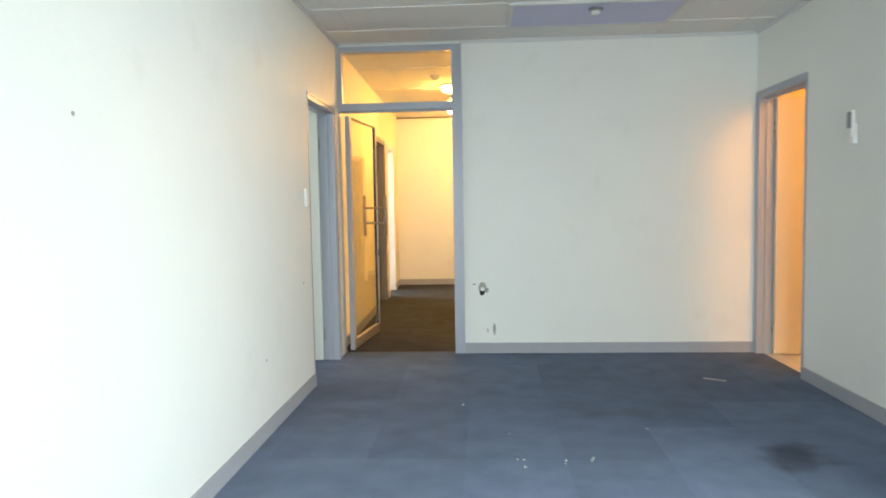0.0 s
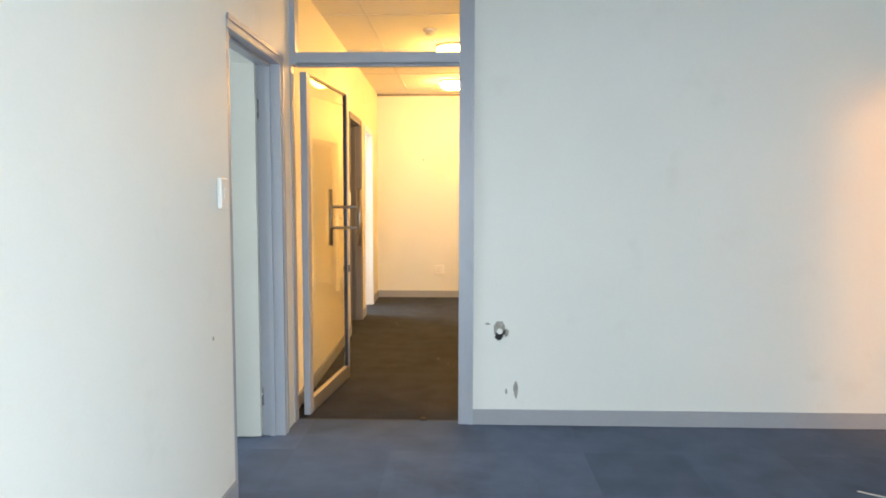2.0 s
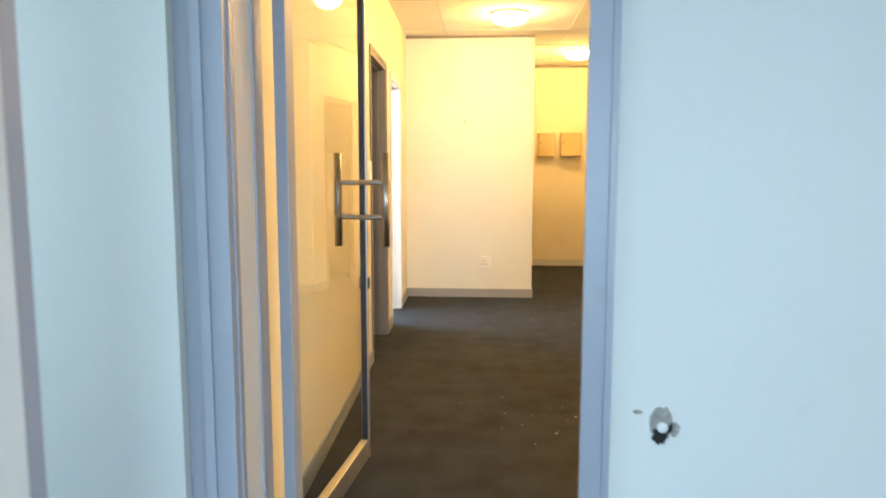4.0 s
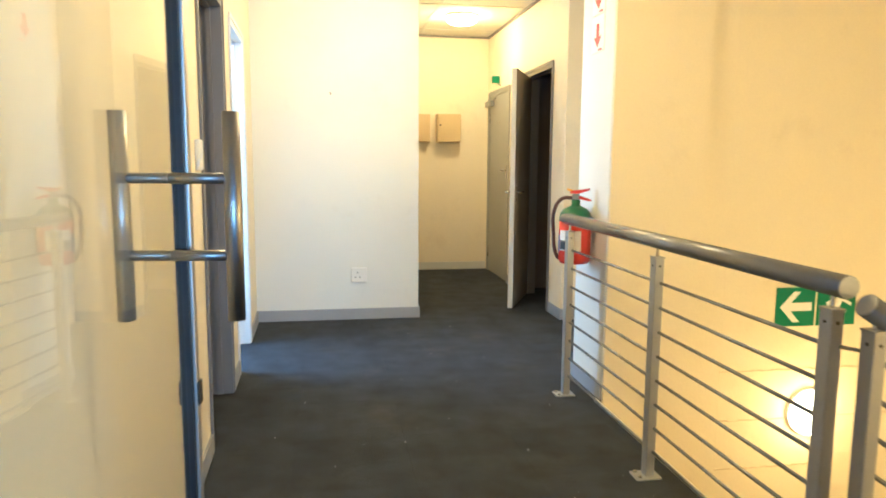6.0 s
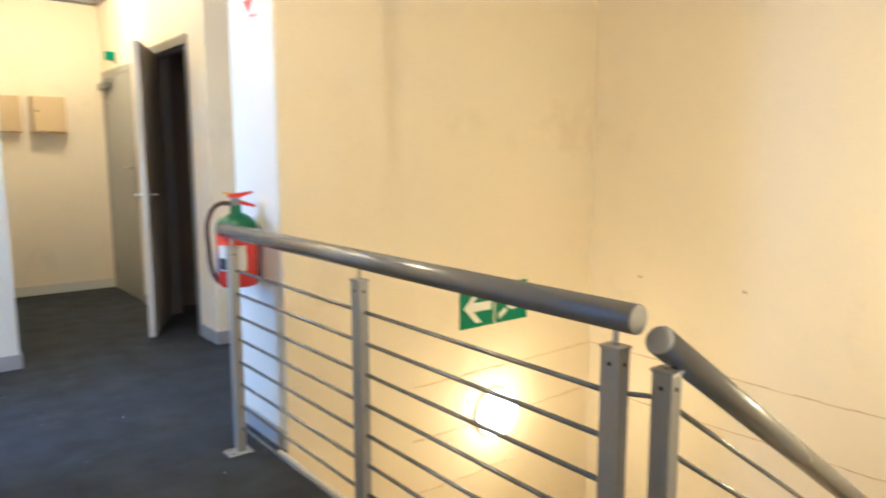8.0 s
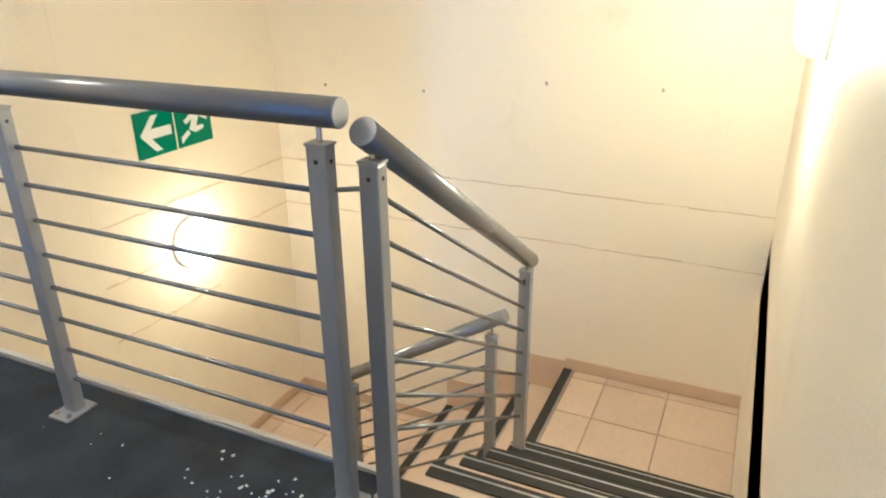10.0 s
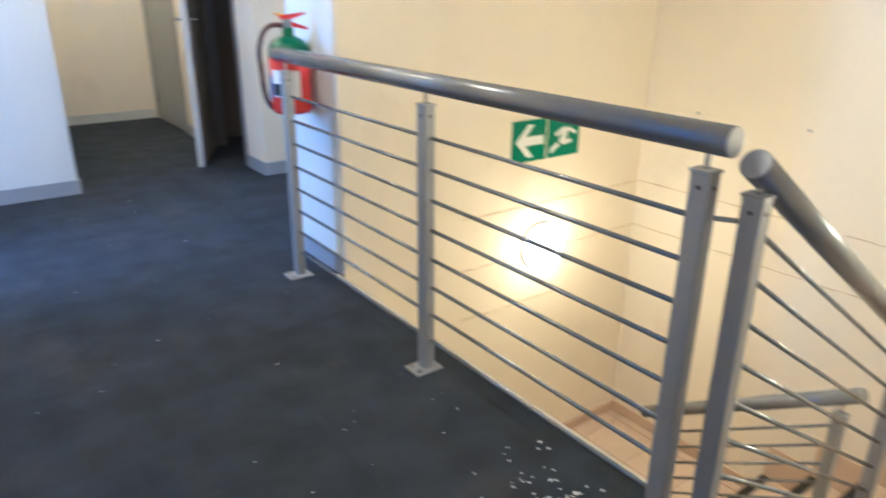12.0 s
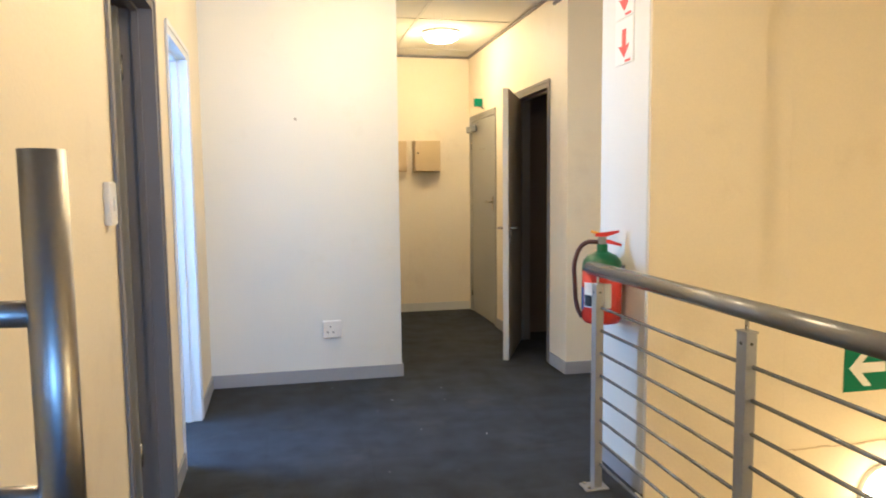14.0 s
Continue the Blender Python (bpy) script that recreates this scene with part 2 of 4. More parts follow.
# local x runs along +y, local y to -x
LEFT_ROOM = pose(RX0, 0, 0, 0, 0, 90)
LEFT_LAND = pose(-1.355, 6.10, 0, 0, 0, 90 + 1.22)
RIGHT_ROOM = pose(RX1 + 0.12, 0, 0, 0, 0, 90)

# ---- walls ----
setting("wall_west", wall_boxes(8.19, 0.12, 0, 2.9, [(4.945 + 2.2, 5.80 + 2.2, 0, 2.065)]), PAINT, "white painted wall with a doorway in the front room", "wall", pose(RX0, RY0, 0, 0, 0, 90))
setting("wall_east", wall_boxes(8.19, 0.12, 0, 2.9, [(1.05 + 2.2, 3.05 + 2.2, 0.7, 1.9), (5.105 + 2.2, 5.97 + 2.2, 0, 2.12)]), PAINT, "white painted wall with a window opening and a doorway", "wall", pose(RX1 + 0.12, RY0, 0, 0, 0, 90))
setting("wall_south", wall_boxes(3.7, 0.12, 0, 2.9, [(0.73, 2.93, 0.7, 1.9)]), PAINT, "white painted end wall with a window opening", "wall", pose(-1.43, RY0 - 0.12, 0))
setting("wall_north", boxes((-0.282, 2.25, RY1, RY1 + 0.115, 0, 2.9)), PAINT, "white painted partition wall between room and landing", "wall")
setting("wall_above_glazing", boxes((-1.43, -0.282, RY1 + 0.01, RY1 + 0.105, 2.598, 2.9)), PAINT, "narrow strip of wall over the glazed door", "wall")
setting("wall_landing_west", wall_boxes(4.95, 0.12, 0, 2.9, [(2.44, 3.27, 0, 2.11), (3.57, 4.33, 0, 2.10)]), CREAM, "cream painted landing wall with two doorways", "wall", LEFT_LAND)
setting("wall_landing_north", boxes((-1.60, COR_X0, WA_Y, BACK_Y + 0.12, 0, 2.9)), PAINT, "off-white painted projecting wall on the landing", "wall")
setting("wall_passage_north", boxes((COR_X0, COR_X1 + 0.12, BACK_Y, BACK_Y + 0.12, 0, 2.9)), CREAM, "cream painted end wall of the passage", "wall")
setting("wall_passage_east", wall_boxes(BACK_Y - 10.80, 0.12, 0, 2.9, [(0.33, 1.17, 0, 2.11), (1.72, 2.66, 0, 2.06)]), CREAM, "cream painted passage wall with two doorways", "wall", pose(COR_X1 + 0.12, 10.80, 0, 0, 0, 90))
setting("wall_nook", boxes((COR_X1 + 0.12, 1.5, 10.80, 10.92, 0, 2.9), (1.38, 1.5, 9.38, 10.80, 0, 2.9)), CREAM, "cream painted walls of a shallow nook", "wall")
setting("wall_pier", boxes((0.565, 1.10, 8.934, 9.38, -3.3, 2.9), (1.10, 1.38, 9.02, 9.38, -3.3, 2.9)), PAINT, "white painted pier beside the stairwell", "wall")
setting("wall_pier_face", boxes((0.569, 1.10, 8.92, 8.934, -3.3, 2.9)), CREAM, "cream painted face of the pier towards the stairs", "wall")
setting("wall_stair_north", boxes((1.28, WELL_X, WELL_Y1, WELL_Y1 + 0.12, -3.3, 2.9), (1.10, 1.28, WELL_Y1 + 0.001, WELL_Y1 + 0.045, -3.3, 2.9)), CREAM, "cream painted wall at the end of the stairwell", "wall")
setting("wall_stair_east", boxes((WELL_X, WELL_X + 0.12, 6.0, WELL_Y1 + 0.12, -3.3, 2.9)), CREAM, "cream painted outer wall of the stairwell", "wall")
setting("wall_stair_south", boxes((-0.20, WELL_X, RY1 + 0.115, WELL_Y0, -0.3, 2.9), (0.52, WELL_X, RY1 + 0.115, WELL_Y0, -3.3, -0.3)), CREAM, "cream painted wall along the upper stair flight", "wall")
setting("wall_stair_west", boxes((0.30, 0.515, WELL_Y0, 8.93, -3.3, -0.3), (0.43, 0.565, 8.93, 9.05, -3.3, -0.3)), CREAM, "cream painted wall under the landing edge", "wall")

# ---- rooms behind the doorways ----
setting("wall_side_room", boxes((-3.6, -1.43, 3.6, 3.72, 0, 2.9), (-3.6, -1.43, 6.0, 6.09, 0, 2.9), (-3.72, -3.6, 3.6, 6.1, 0, 0.9), (-3.72, -3.6, 3.6, 6.1, 2.1, 2.9), (-3.72, -3.6, 3.6, 4.2, 0.9, 2.1), (-3.72, -3.6, 5.6, 6.1, 0.9, 2.1)), PAINT, "white painted walls of a side room", "wall")
setting("wall_tiled_room", boxes((2.253, 4.6, 3.2, 3.32, 0, 2.9), (2.80, 4.6, 6.11, 6.2, 0, 2.9), (4.5, 4.62, 3.32, 6.11, 0, 2.9)), PAINT, "white painted walls of a small tiled room", "wall")
# coloured dark in place of the missing light inside
setting("wall_dark_room", boxes((-3.6, -1.53, 7.6, 7.72, 0, 2.9), (-3.6, -1.55, 9.47, 9.55, 0, 2.9), (-3.72, -3.6, 7.6, 9.55, 0, 2.9)), ROOM_SHADE, "walls of an unlit room, darkened in their colour", "wall")
setting("wall_bright_room", boxes((-4.1, -1.56, 9.555, 9.62, 0, 2.9), (-4.1, -1.6, 11.6, 11.72, 0, 2.9), (-4.22, -4.1, 9.55, 11.7, 0, 0.8), (-4.22, -4.1, 9.55, 11.7, 2.3, 2.9)), PAINT, "white painted walls of a daylit room", "wall")
# the store's gloom is likewise in the wall colour
setting("wall_store", boxes((1.095, 2.6, 12.2, 12.3, 0, 2.9), (2.6, 2.7, 10.8, 12.3, 0, 2.9), (1.5, 2.6, 10.80, 10.92, 0, 2.9)), ROOM_SHADE, "walls of an unlit store room, darkened in their colour", "wall")

# ---- ceilings ----
def ceiling_grid(name, x0, x1, y0, y1, z, gx, gy, step, label, skip=None):
    """Lay-in tiles between slim bars, in one mesh."""
    bm = bmesh.new()
    xs = [x0] + [gx + step * k for k in range(-30, 60) if x0 + 0.02 < gx + step * k < x1 - 0.02] + [x1]
    ys = [y0] + [gy + step * k for k in range(-30, 60) if y0 + 0.02 < gy + step * k < y1 - 0.02] + [y1]
    for a, b in zip(xs, xs[1:]):
        for c, d in zip(ys, ys[1:]):
            box(bm, a + 0.010, b - 0.010, c + 0.010, d - 0.010, z + 0.004 + random.uniform(0, 0.002), z + 0.03)
    for a in xs:
        box(bm, a - 0.011, a + 0.011, y0, y1, z, z + 0.02)
    for c in ys:
        box(bm, x0, x1, c - 0.011, c + 0.011, z - 0.0015, z + 0.02)
    box(bm, x0 - 0.1, x1 + 0.1, y0 - 0.05, y1 + 0.05, z + 0.035, z + 0.12)
    return setting(name, bm, CEIL, label, "ceiling")


ceiling_grid("ceiling_room", RX0, RX1, RY0, RY1, RH, 0.10, 5.57, 0.6, "white suspended ceiling of square lay-in tiles")
setting("ceiling_landing", boxes((-1.6, WELL_X, RY1 + 0.115, WA_Y, LH, LH + 0.1), (COR_X0, 1.1, WA_Y, BACK_Y, PH, PH + 0.1)), CEIL, "plain white ceiling over landing and stairwell", "ceiling")
bm = boxes(*[(-1.45, WELL_X, y - 0.012, y + 0.012, LH - 0.006, LH + 0.01) for y in (7.2, 8.4, 9.6, 10.8)], *[(COR_X0, COR_X1, y - 0.012, y + 0.012, PH - 0.006, PH + 0.01) for y in (12.0, 13.2)], *[(x - 0.012, x + 0.012, RY1 + 0.12, WA_Y, LH - 0.005, LH + 0.01) for x in (-1.05, 0.15)], (0.14, 0.164, WA_Y, BACK_Y, PH - 0.005, PH + 0.01))
setting("ceiling_bars", bm, TBAR, "slim painted bars across the landing ceiling", "ceiling")
setting("ceiling_side_rooms", boxes((-4.2, -1.43, 3.6, 6.09, 2.66, 2.7), (2.253, 4.6, 3.2, 6.2, 2.66, 2.7), (-4.2, -1.58, 7.6, 11.7, 2.66, 2.7), (1.1, 2.7, 10.8, 12.3, 2.66, 2.7)), CEIL, "plain ceilings of the side rooms", "ceiling")
setting("ceiling_cornice", boxes((-0.28, RX1, RY1 - 0.018, RY1, RH - 0.022, RH), (RX0, RX0 + 0.018, RY0, RY1, RH - 0.022, RH), (RX1 - 0.018, RX1, RY0, RY1 - 0.02, RH - 0.022, RH)), TBAR, "grey edge trim round the suspended ceiling", "trim")
setting("ceiling_cornice_landing", boxes((-1.46, COR_X0, WA_Y - 0.016, WA_Y, LH - 0.03, LH - 0.007), (COR_X0, COR_X1, BACK_Y - 0.016, BACK_Y, PH - 0.03, PH - 0.007), (COR_X1 - 0.016, COR_X1, WA_Y, BACK_Y - 0.02, PH - 0.03, PH - 0.007), (COR_X1 - 0.016, COR_X1, 10.80, WA_Y, LH - 0.03, LH - 0.007)), DARK_FRAME, "dark edge trim under the landing ceiling", "trim")

# ---- floors ----
setting("floor_slab", boxes((-4.2, 2.25, -2.4, 6.15, -0.3, -0.006), (-4.2, EDGE_X - 0.032, 6.15, 7.03, -0.3, -0.006), (-4.2, EDGE_X - 0.01, 7.03, 8.93, -0.3, -0.006), (-4.2, 0.565, 8.93, 9.1, -0.3, -0.006), (-4.2, 2.7, 9.1, 13.7, -0.3, -0.006), (2.25, 4.6, 3.2, 6.15, -0.3, -0.006)), SCREED, "screeded concrete floor under the carpet tiles", "floor")
setting("floor_edge", boxes((EDGE_X - 0.01, EDGE_X + 0.006, 7.03, 8.93, -0.3, 0.010)), EDGE, "pale painted edge of the landing floor", "trim")


# ---- skirting ----
def skirting(name, runs, m=None):
    bm = bmesh.new()
    for x0, x1, y0, y1 in runs:
        box(bm, x0, x1, y0, y1, 0, 0.088)
    return setting(name, bm, SKIRT, "low grey painted skirting board", "skirting", m)


skirting("baseboard_north", [(-0.28, RX1, RY1 - 0.012, RY1)])
skirting("baseboard_west", [(RX0, RX0 + 0.012, RY0, 4.945)])
skirting("baseboard_east", [(RX1 - 0.012, RX1, RY0, 5.12)])
skirting("baseboard_landing_west", [(0.02, 2.44, -0.012, 0), (3.27, 3.57, -0.012, 0), (4.33, 4.94, -0.012, 0)], LEFT_LAND)
skirting("baseboard_landing_north", [(-1.46, COR_X0 + 0.012, WA_Y - 0.012, WA_Y), (COR_X0, COR_X0 + 0.012, WA_Y, BACK_Y)])
skirting("baseboard_passage", [(COR_X1 - 0.012, COR_X1, 10.80, 11.10), (COR_X1 - 0.012, COR_X1, 12.0, 12.50), (COR_X1 - 0.012, 1.38, 10.788, 10.80)])
setting("baseboard_passage_north", boxes((COR_X0 + 0.012, COR_X1 - 0.012, BACK_Y - 0.012, BACK_Y, 0, 0.088)), LEAF, "pale painted skirting board", "skirting")
skirting("baseboard_pier", [(0.553, 0.565, 8.93, 9.39), (0.553, 1.38, 9.38, 9.392)])


# ---- doors ----
def lever_handle(parent, x, z, side):
    """Lever handle on the leaf's face; side is the face's direction along local y."""
    h = part("handle", boxes((x - 0.018, x + 0.018, 0.001 * side, 0.008 * side, z - 0.08, z + 0.05), bevel=0.002), STEEL, parent, "satin steel lever handle")
    part("lever", rods(((x, 0, z), (x, 0.045 * side, z), 0.008), ((x + 0.008, 0.045 * side, z), (x - 0.10, 0.045 * side, z), 0.008)), STEEL, h, smooth=True)
    return h


def door(name, m, w, h, thick, hinge_far, swing, leaf_mat, frame_mat, label, into=1, edge_mat=None, handle=1.02, plain_side=None):
    """A steel door frame in an opening from local x 0 to w of a wall whose depth runs along local y, and its leaf, turned by swing degrees."""
    d = thing(name, label, "door", m, kind="structure")
    f, j = 0.045, 0.045
    e = 0.006
    for a, b in ((0, j), (w - j, w)):
        bm = boxes((a, b, -e, thick + e, 0, h - j))
        if plain_side is not None and (a == 0) == (plain_side == 0):
            c = (b, b + 0.014) if a == 0 else (a - 0.014, a)
            part("jamb", boxes((a, b, 0.004, thick + e, 0, h - j), (*c, thick * 0.40, thick * 0.62, 0, h - j)), frame_mat, d)
            bm.free()
            continue
        a2, b2 = (a - 0.012, a + 0.012) if a == 0 else (b - 0.012, b + 0.012)
        box(bm, a2, b2, -e - 0.006, -e + 0.003, 0, h)
        box(bm, a2, b2, thick + e - 0.003, thick + e + 0.006, 0, h)
        mid = (b, b + 0.014) if a == 0 else (a - 0.014, a)
        box(bm, *mid, thick * 0.40, thick * 0.62, 0, h - j)
        part("jamb", bm, frame_mat, d)
    part("head", boxes((0, w, -e, thick + e, h - j, h), (0, w, -e - 0.006, -e + 0.003, h - 0.012, h + 0.012), (j, w - j, thick * 0.4, thick * 0.62, h - j - 0.014, h - j)), frame_mat, d)
    lw, lt = w - 2 * j - 0.008, 0.042
    px = w - j - 0.004 if hinge_far else j + 0.004
    py = thick if into > 0 else 0.0
    sgn = -1 if hinge_far else 1
    bm = boxes((0.0 if sgn > 0 else -lw, lw if sgn > 0 else 0.0, -lt if into > 0 else 0, 0 if into > 0 else lt, 0.008, h - j - 0.004), bevel=0.002)
    leaf = part("leaf", bm, leaf_mat, d)
    leaf.matrix_basis = pose(px, py, 0, 0, 0, swing)
    for z in (0.22, h - 0.28):
        y = 0.004 if into > 0 else -0.004
        part("hinge", rods(((0, y, z - 0.05), (0, y, z + 0.05), 0.008)), STEEL, leaf, smooth=True)
    if handle:
        lever_handle(leaf, sgn * (lw - 0.06), handle, 1 if into > 0 else -1)
        g = part("handle", boxes((sgn * (lw - 0.06) - 0.018, sgn * (lw - 0.06) + 0.018, (-lt - 0.008) if into > 0 else lt, -lt if into > 0 else lt + 0.008, handle - 0.08, handle + 0.05)), STEEL, leaf)
        yy = -lt - 0.045 if into > 0 else lt + 0.045
        part("lever", rods(((sgn * (lw - 0.06), 0 if into < 0 else -lt, handle), (sgn * (lw - 0.06), yy, handle), 0.008), ((sgn * (lw - 0.06), yy, handle), (sgn * (lw - 0.17), yy, handle), 0.008)), STEEL, g, smooth=True)
    if edge_mat:
        x = sgn * lw
        part("edge", boxes((min(x, x + sgn * 0.003), max(x, x + sgn * 0.003), -lt if into > 0 else 0, 0 if into > 0 else lt, 0.01, h - j - 0.006)), edge_mat, leaf, "pale bare edge of the leaf")
    return d


door("door_1", LEFT_ROOM @ pose(4.945, 0, 0), 0.855, 2.065, 0.12, True, -88, LEAF, FRAME, "pale door standing open in a grey steel frame", plain_side=0)
door("door_2", pose(RX1, 5.97, 0, 0, 0, -90), 0.865, 2.12, 0.12, False, 86, LEAF_TAN, FRAME, "pale tan door standing open to a tiled room", plain_side=1)
door("door_3", LEFT_LAND @ pose(2.44, 0, 0), 0.83, 2.11, 0.12, True, -86, LEAF_GREY, DARK_FRAME, "grey door standing open to an unlit room")
door("door_4", LEFT_LAND @ pose(3.57, 0, 0), 0.76, 2.10, 0.12, True, -92, LEAF, WHITE_FRAME, "white framed door open to a daylit room")
door("door_5", pose(COR_X1, 11.97, 0, 0, 0, -90), 0.84, 2.11, 0.12, False, -26, LEAF_TAUPE, DARK_FRAME, "taupe door standing ajar into the passage", into=-1, edge_mat=LEAF_EDGE)
d6 = door("door_6", pose(COR_X1, 13.46, 0, 0, 0, -90), 0.94, 2.06, 0.12, False, 0, LEAF_GREY, LEAF_GREY, "closed grey door with a closer beside the end wall", into=-1, handle=1.19)
part("door_closer", boxes((0.05, 0.28, -0.065, -0.012, 1.90, 1.96), (0.12, 0.45, -0.05, -0.035, 1.965, 1.98), bevel=0.004), GREY_PLASTIC, d6, "grey overhead door closer")
part("number_mark", boxes((0.40, 0.415, -0.010, -0.004, 1.70, 1.715), (0.52, 0.535, -0.010, -0.004, 1.70, 1.715)), STEEL, d6)

# ---- glazed partition and glass door ----
glazed = thing("glazed_door_frame", "grey steel frame of the glazed doorway with a clear transom pane", "door frame", kind="structure")
GX0, GX1 = -1.355, -0.274
part("jamb", boxes((GX0, GX0 + 0.078, RY1 - 0.012, RY1 + 0.078, 2.06, 2.598), (GX0, GX0 + 0.052, RY1 - 0.012, RY1 + 0.066, 0, 2.06), (GX0 - 0.006, GX0 + 0.014, RY1 - 0.022, RY1 - 0.012, 0, 2.598)), FRAME, glazed)
part("jamb", boxes((GX1 - 0.078, GX1, RY1 - 0.012, RY1 + 0.078, 2.06, 2.598), (GX1 - 0.078, GX1, RY1 - 0.012, RY1 + 0.012, 0, 2.06), (GX1 - 0.050, GX1, RY1 + 0.012, RY1 + 0.078, 0, 2.06), (GX1 - 0.014, GX1 + 0.006, RY1 - 0.022, RY1 - 0.012, 0, 2.598)), FRAME, glazed)
part("transom_bar", boxes((GX0 + 0.078, GX1 - 0.078, RY1 - 0.012, RY1 + 0.078, 2.069, 2.129), (GX0 + 0.078, GX1 - 0.078, RY1 + 0.02, RY1 + 0.06, 2.055, 2.069), bevel=0.003), FRAME, glazed)
part("head_bar", boxes((GX0 + 0.078, GX1 - 0.078, RY1 - 0.012, RY1 + 0.078, 2.548, 2.598)), FRAME, glazed)
pane = part("pane", boxes((GX0 + 0.07, GX1 - 0.07, RY1 + 0.05, RY1 + 0.056, 2.12, 2.555)), GLASS, glazed, "clear transom pane")
pane.visible_shadow = False
setting("wall_corner_strip", boxes((-1.43, RX0 - 0.002, 5.80, RY1 - 0.012, 0, 0.002)), PAINT, "narrow floor strip at the corner", "trim")

hinge = Vector((-1.260, 6.088, 0))
swing = math.degrees(math.atan2(0.890, 0.092))
gd = thing("glass_door", "open glass door with slim aluminium frame and tubular pull handles", "door", Matrix.Translation(hinge) @ pose(0, 0, 0, 0, 0, swing))
GW, GH = 0.885, 2.04
pane = part("pane", boxes((0.035, GW - 0.02, -0.004, 0.004, 0.095, GH - 0.012)), GLASS, gd, "clear glass pane")
pane.visible_shadow = False
part("hinge_stile", boxes((0, 0.062, -0.02, 0.02, 0.01, GH), bevel=0.003), FRAME, gd)
part("lock_stile", boxes((GW - 0.022, GW, -0.02, 0.02, 0.01, GH), bevel=0.003), ALU, gd)
part("seal", boxes((GW - 0.034, GW - 0.022, -0.014, 0.014, 0.1, GH - 0.012)), SEAL, gd, "black rubber seal")
part("bottom_rail", boxes((0.062, GW - 0.022, -0.02, 0.02, 0.012, 0.10), bevel=0.003), ALU, gd)
part("top_rail", boxes((0.062, GW - 0.022, -0.012, 0.012, GH - 0.014, GH)), SEAL, gd)
part("lock", boxes((GW - 0.02, GW + 0.004, -0.024, 0.024, 0.78, 0.83), bevel=0.002), SEAL, gd)
for s in (1, -1):
    hx, off = GW - 0.085, 0.092 if s > 0 else -0.120
    h = part("pull_handle", rods(((hx, off, 0.975), (hx, off, 1.37), 0.0165), seg=24), HANDLE, gd, "tubular satin steel pull handle", smooth=True)
    for z in (1.10, 1.246):
        part("standoff", rods(((hx, 0.0, z), (hx, off, z), 0.0105), seg=16), HANDLE, h, smooth=True)


# ---- stairs ----
RISE, GO = 0.1575, 0.25


def step(parent, x0, x1, y0, y1, z, thick, along, name="step"):
    """A tiled step; along names the side on which its nosing lies."""
    s = part(name, boxes((x0, x1, y0, y1, z - thick, z)), TILE, parent, "beige tiled step with a black nosing")
    if along == "x+":
        a = ((x1 - 0.060, x1 - 0.022, y0, y1, z, z + 0.006), (x1 - 0.012, x1 + 0.004, y0, y1, z - 0.03, z + 0.004))
        g = ((x1 - 0.022, x1 - 0.012, y0, y1, z, z + 0.004),)
    elif along == "y+":
        a = ((x0, x1, y1 - 0.045, y1 + 0.004, z - 0.02, z + 0.005),)
        g = ((x0, x1, y1 - 0.055, y1 - 0.045, z, z + 0.003),)
    else:
        a = ((x0 - 0.004, x0 + 0.045, y0, y1, z - 0.02, z + 0.005),)
        g = ((x0 + 0.045, x0 + 0.055, y0, y1, z, z + 0.003),)
    part("nosing", boxes(*a), BLACK, s, "black rubber nosing")
    part("nosing_rim", boxes(*g), ALU, s)
    return s


stairs = thing("stairs", "beige tiled stairs with black nosings turning down round an open well", "stairs", kind="structure")
part("nosing", boxes((0.455, 0.52, 6.15, 7.03, 0.0, 0.007), (0.505, 0.528, 6.15, 7.03, -0.04, 0.005)), BLACK, stairs, "black rubber nosing at the landing edge")
part("nosing_rim", boxes((0.44, 0.455, 6.15, 7.03, 0.0, 0.006)), ALU, stairs)
part("riser", boxes((0.50, 0.518, 6.15, 7.03, -0.34, -0.005)), TILE, stairs)
for k in range(5):
    step(stairs, 0.52 + GO * k, 0.52 + GO * (k + 1) + (0.02 if k < 4 else 0.0), WELL_Y0, 7.03, -RISE * (k + 1), RISE + 0.12, "x+")
ZL = -RISE * 6
for k in range(3):
    step(stairs, 1.77, WELL_X, 7.09 + GO * k, 7.09 + GO * (k + 1), ZL - RISE * (k + 1), RISE + 0.12, "y+")
ZB = ZL - RISE * 4
for k in range(7):
    step(stairs, 1.77 - GO * (k + 1), 1.77 - GO * k, 7.9, WELL_Y1, ZB - RISE * (k + 1), RISE + 0.12, "x-") if 1.77 - GO * (k + 1) > 0.4 else None
part("half_landing", boxes((1.77, WELL_X, WELL_Y0, 7.09, ZL - 0.2, ZL - 0.008)), GROUT, stairs)
part("half_landing", boxes((1.77, WELL_X, 7.84, WELL_Y1, ZB - 0.2, ZB - 0.008)), GROUT, stairs)
part("nosing", boxes((1.77, WELL_X, 7.045, 7.094, ZL - 0.02, ZL + 0.005)), BLACK, stairs)
part("nosing_rim", boxes((1.77, WELL_X, 7.035, 7.045, ZL, ZL + 0.004)), ALU, stairs)
setting("floor_lower", boxes((0.3, WELL_X, 6.1, WELL_Y1, -3.3, -3.15)), TILE, "beige tiled floor at the foot of the stairwell", "floor")
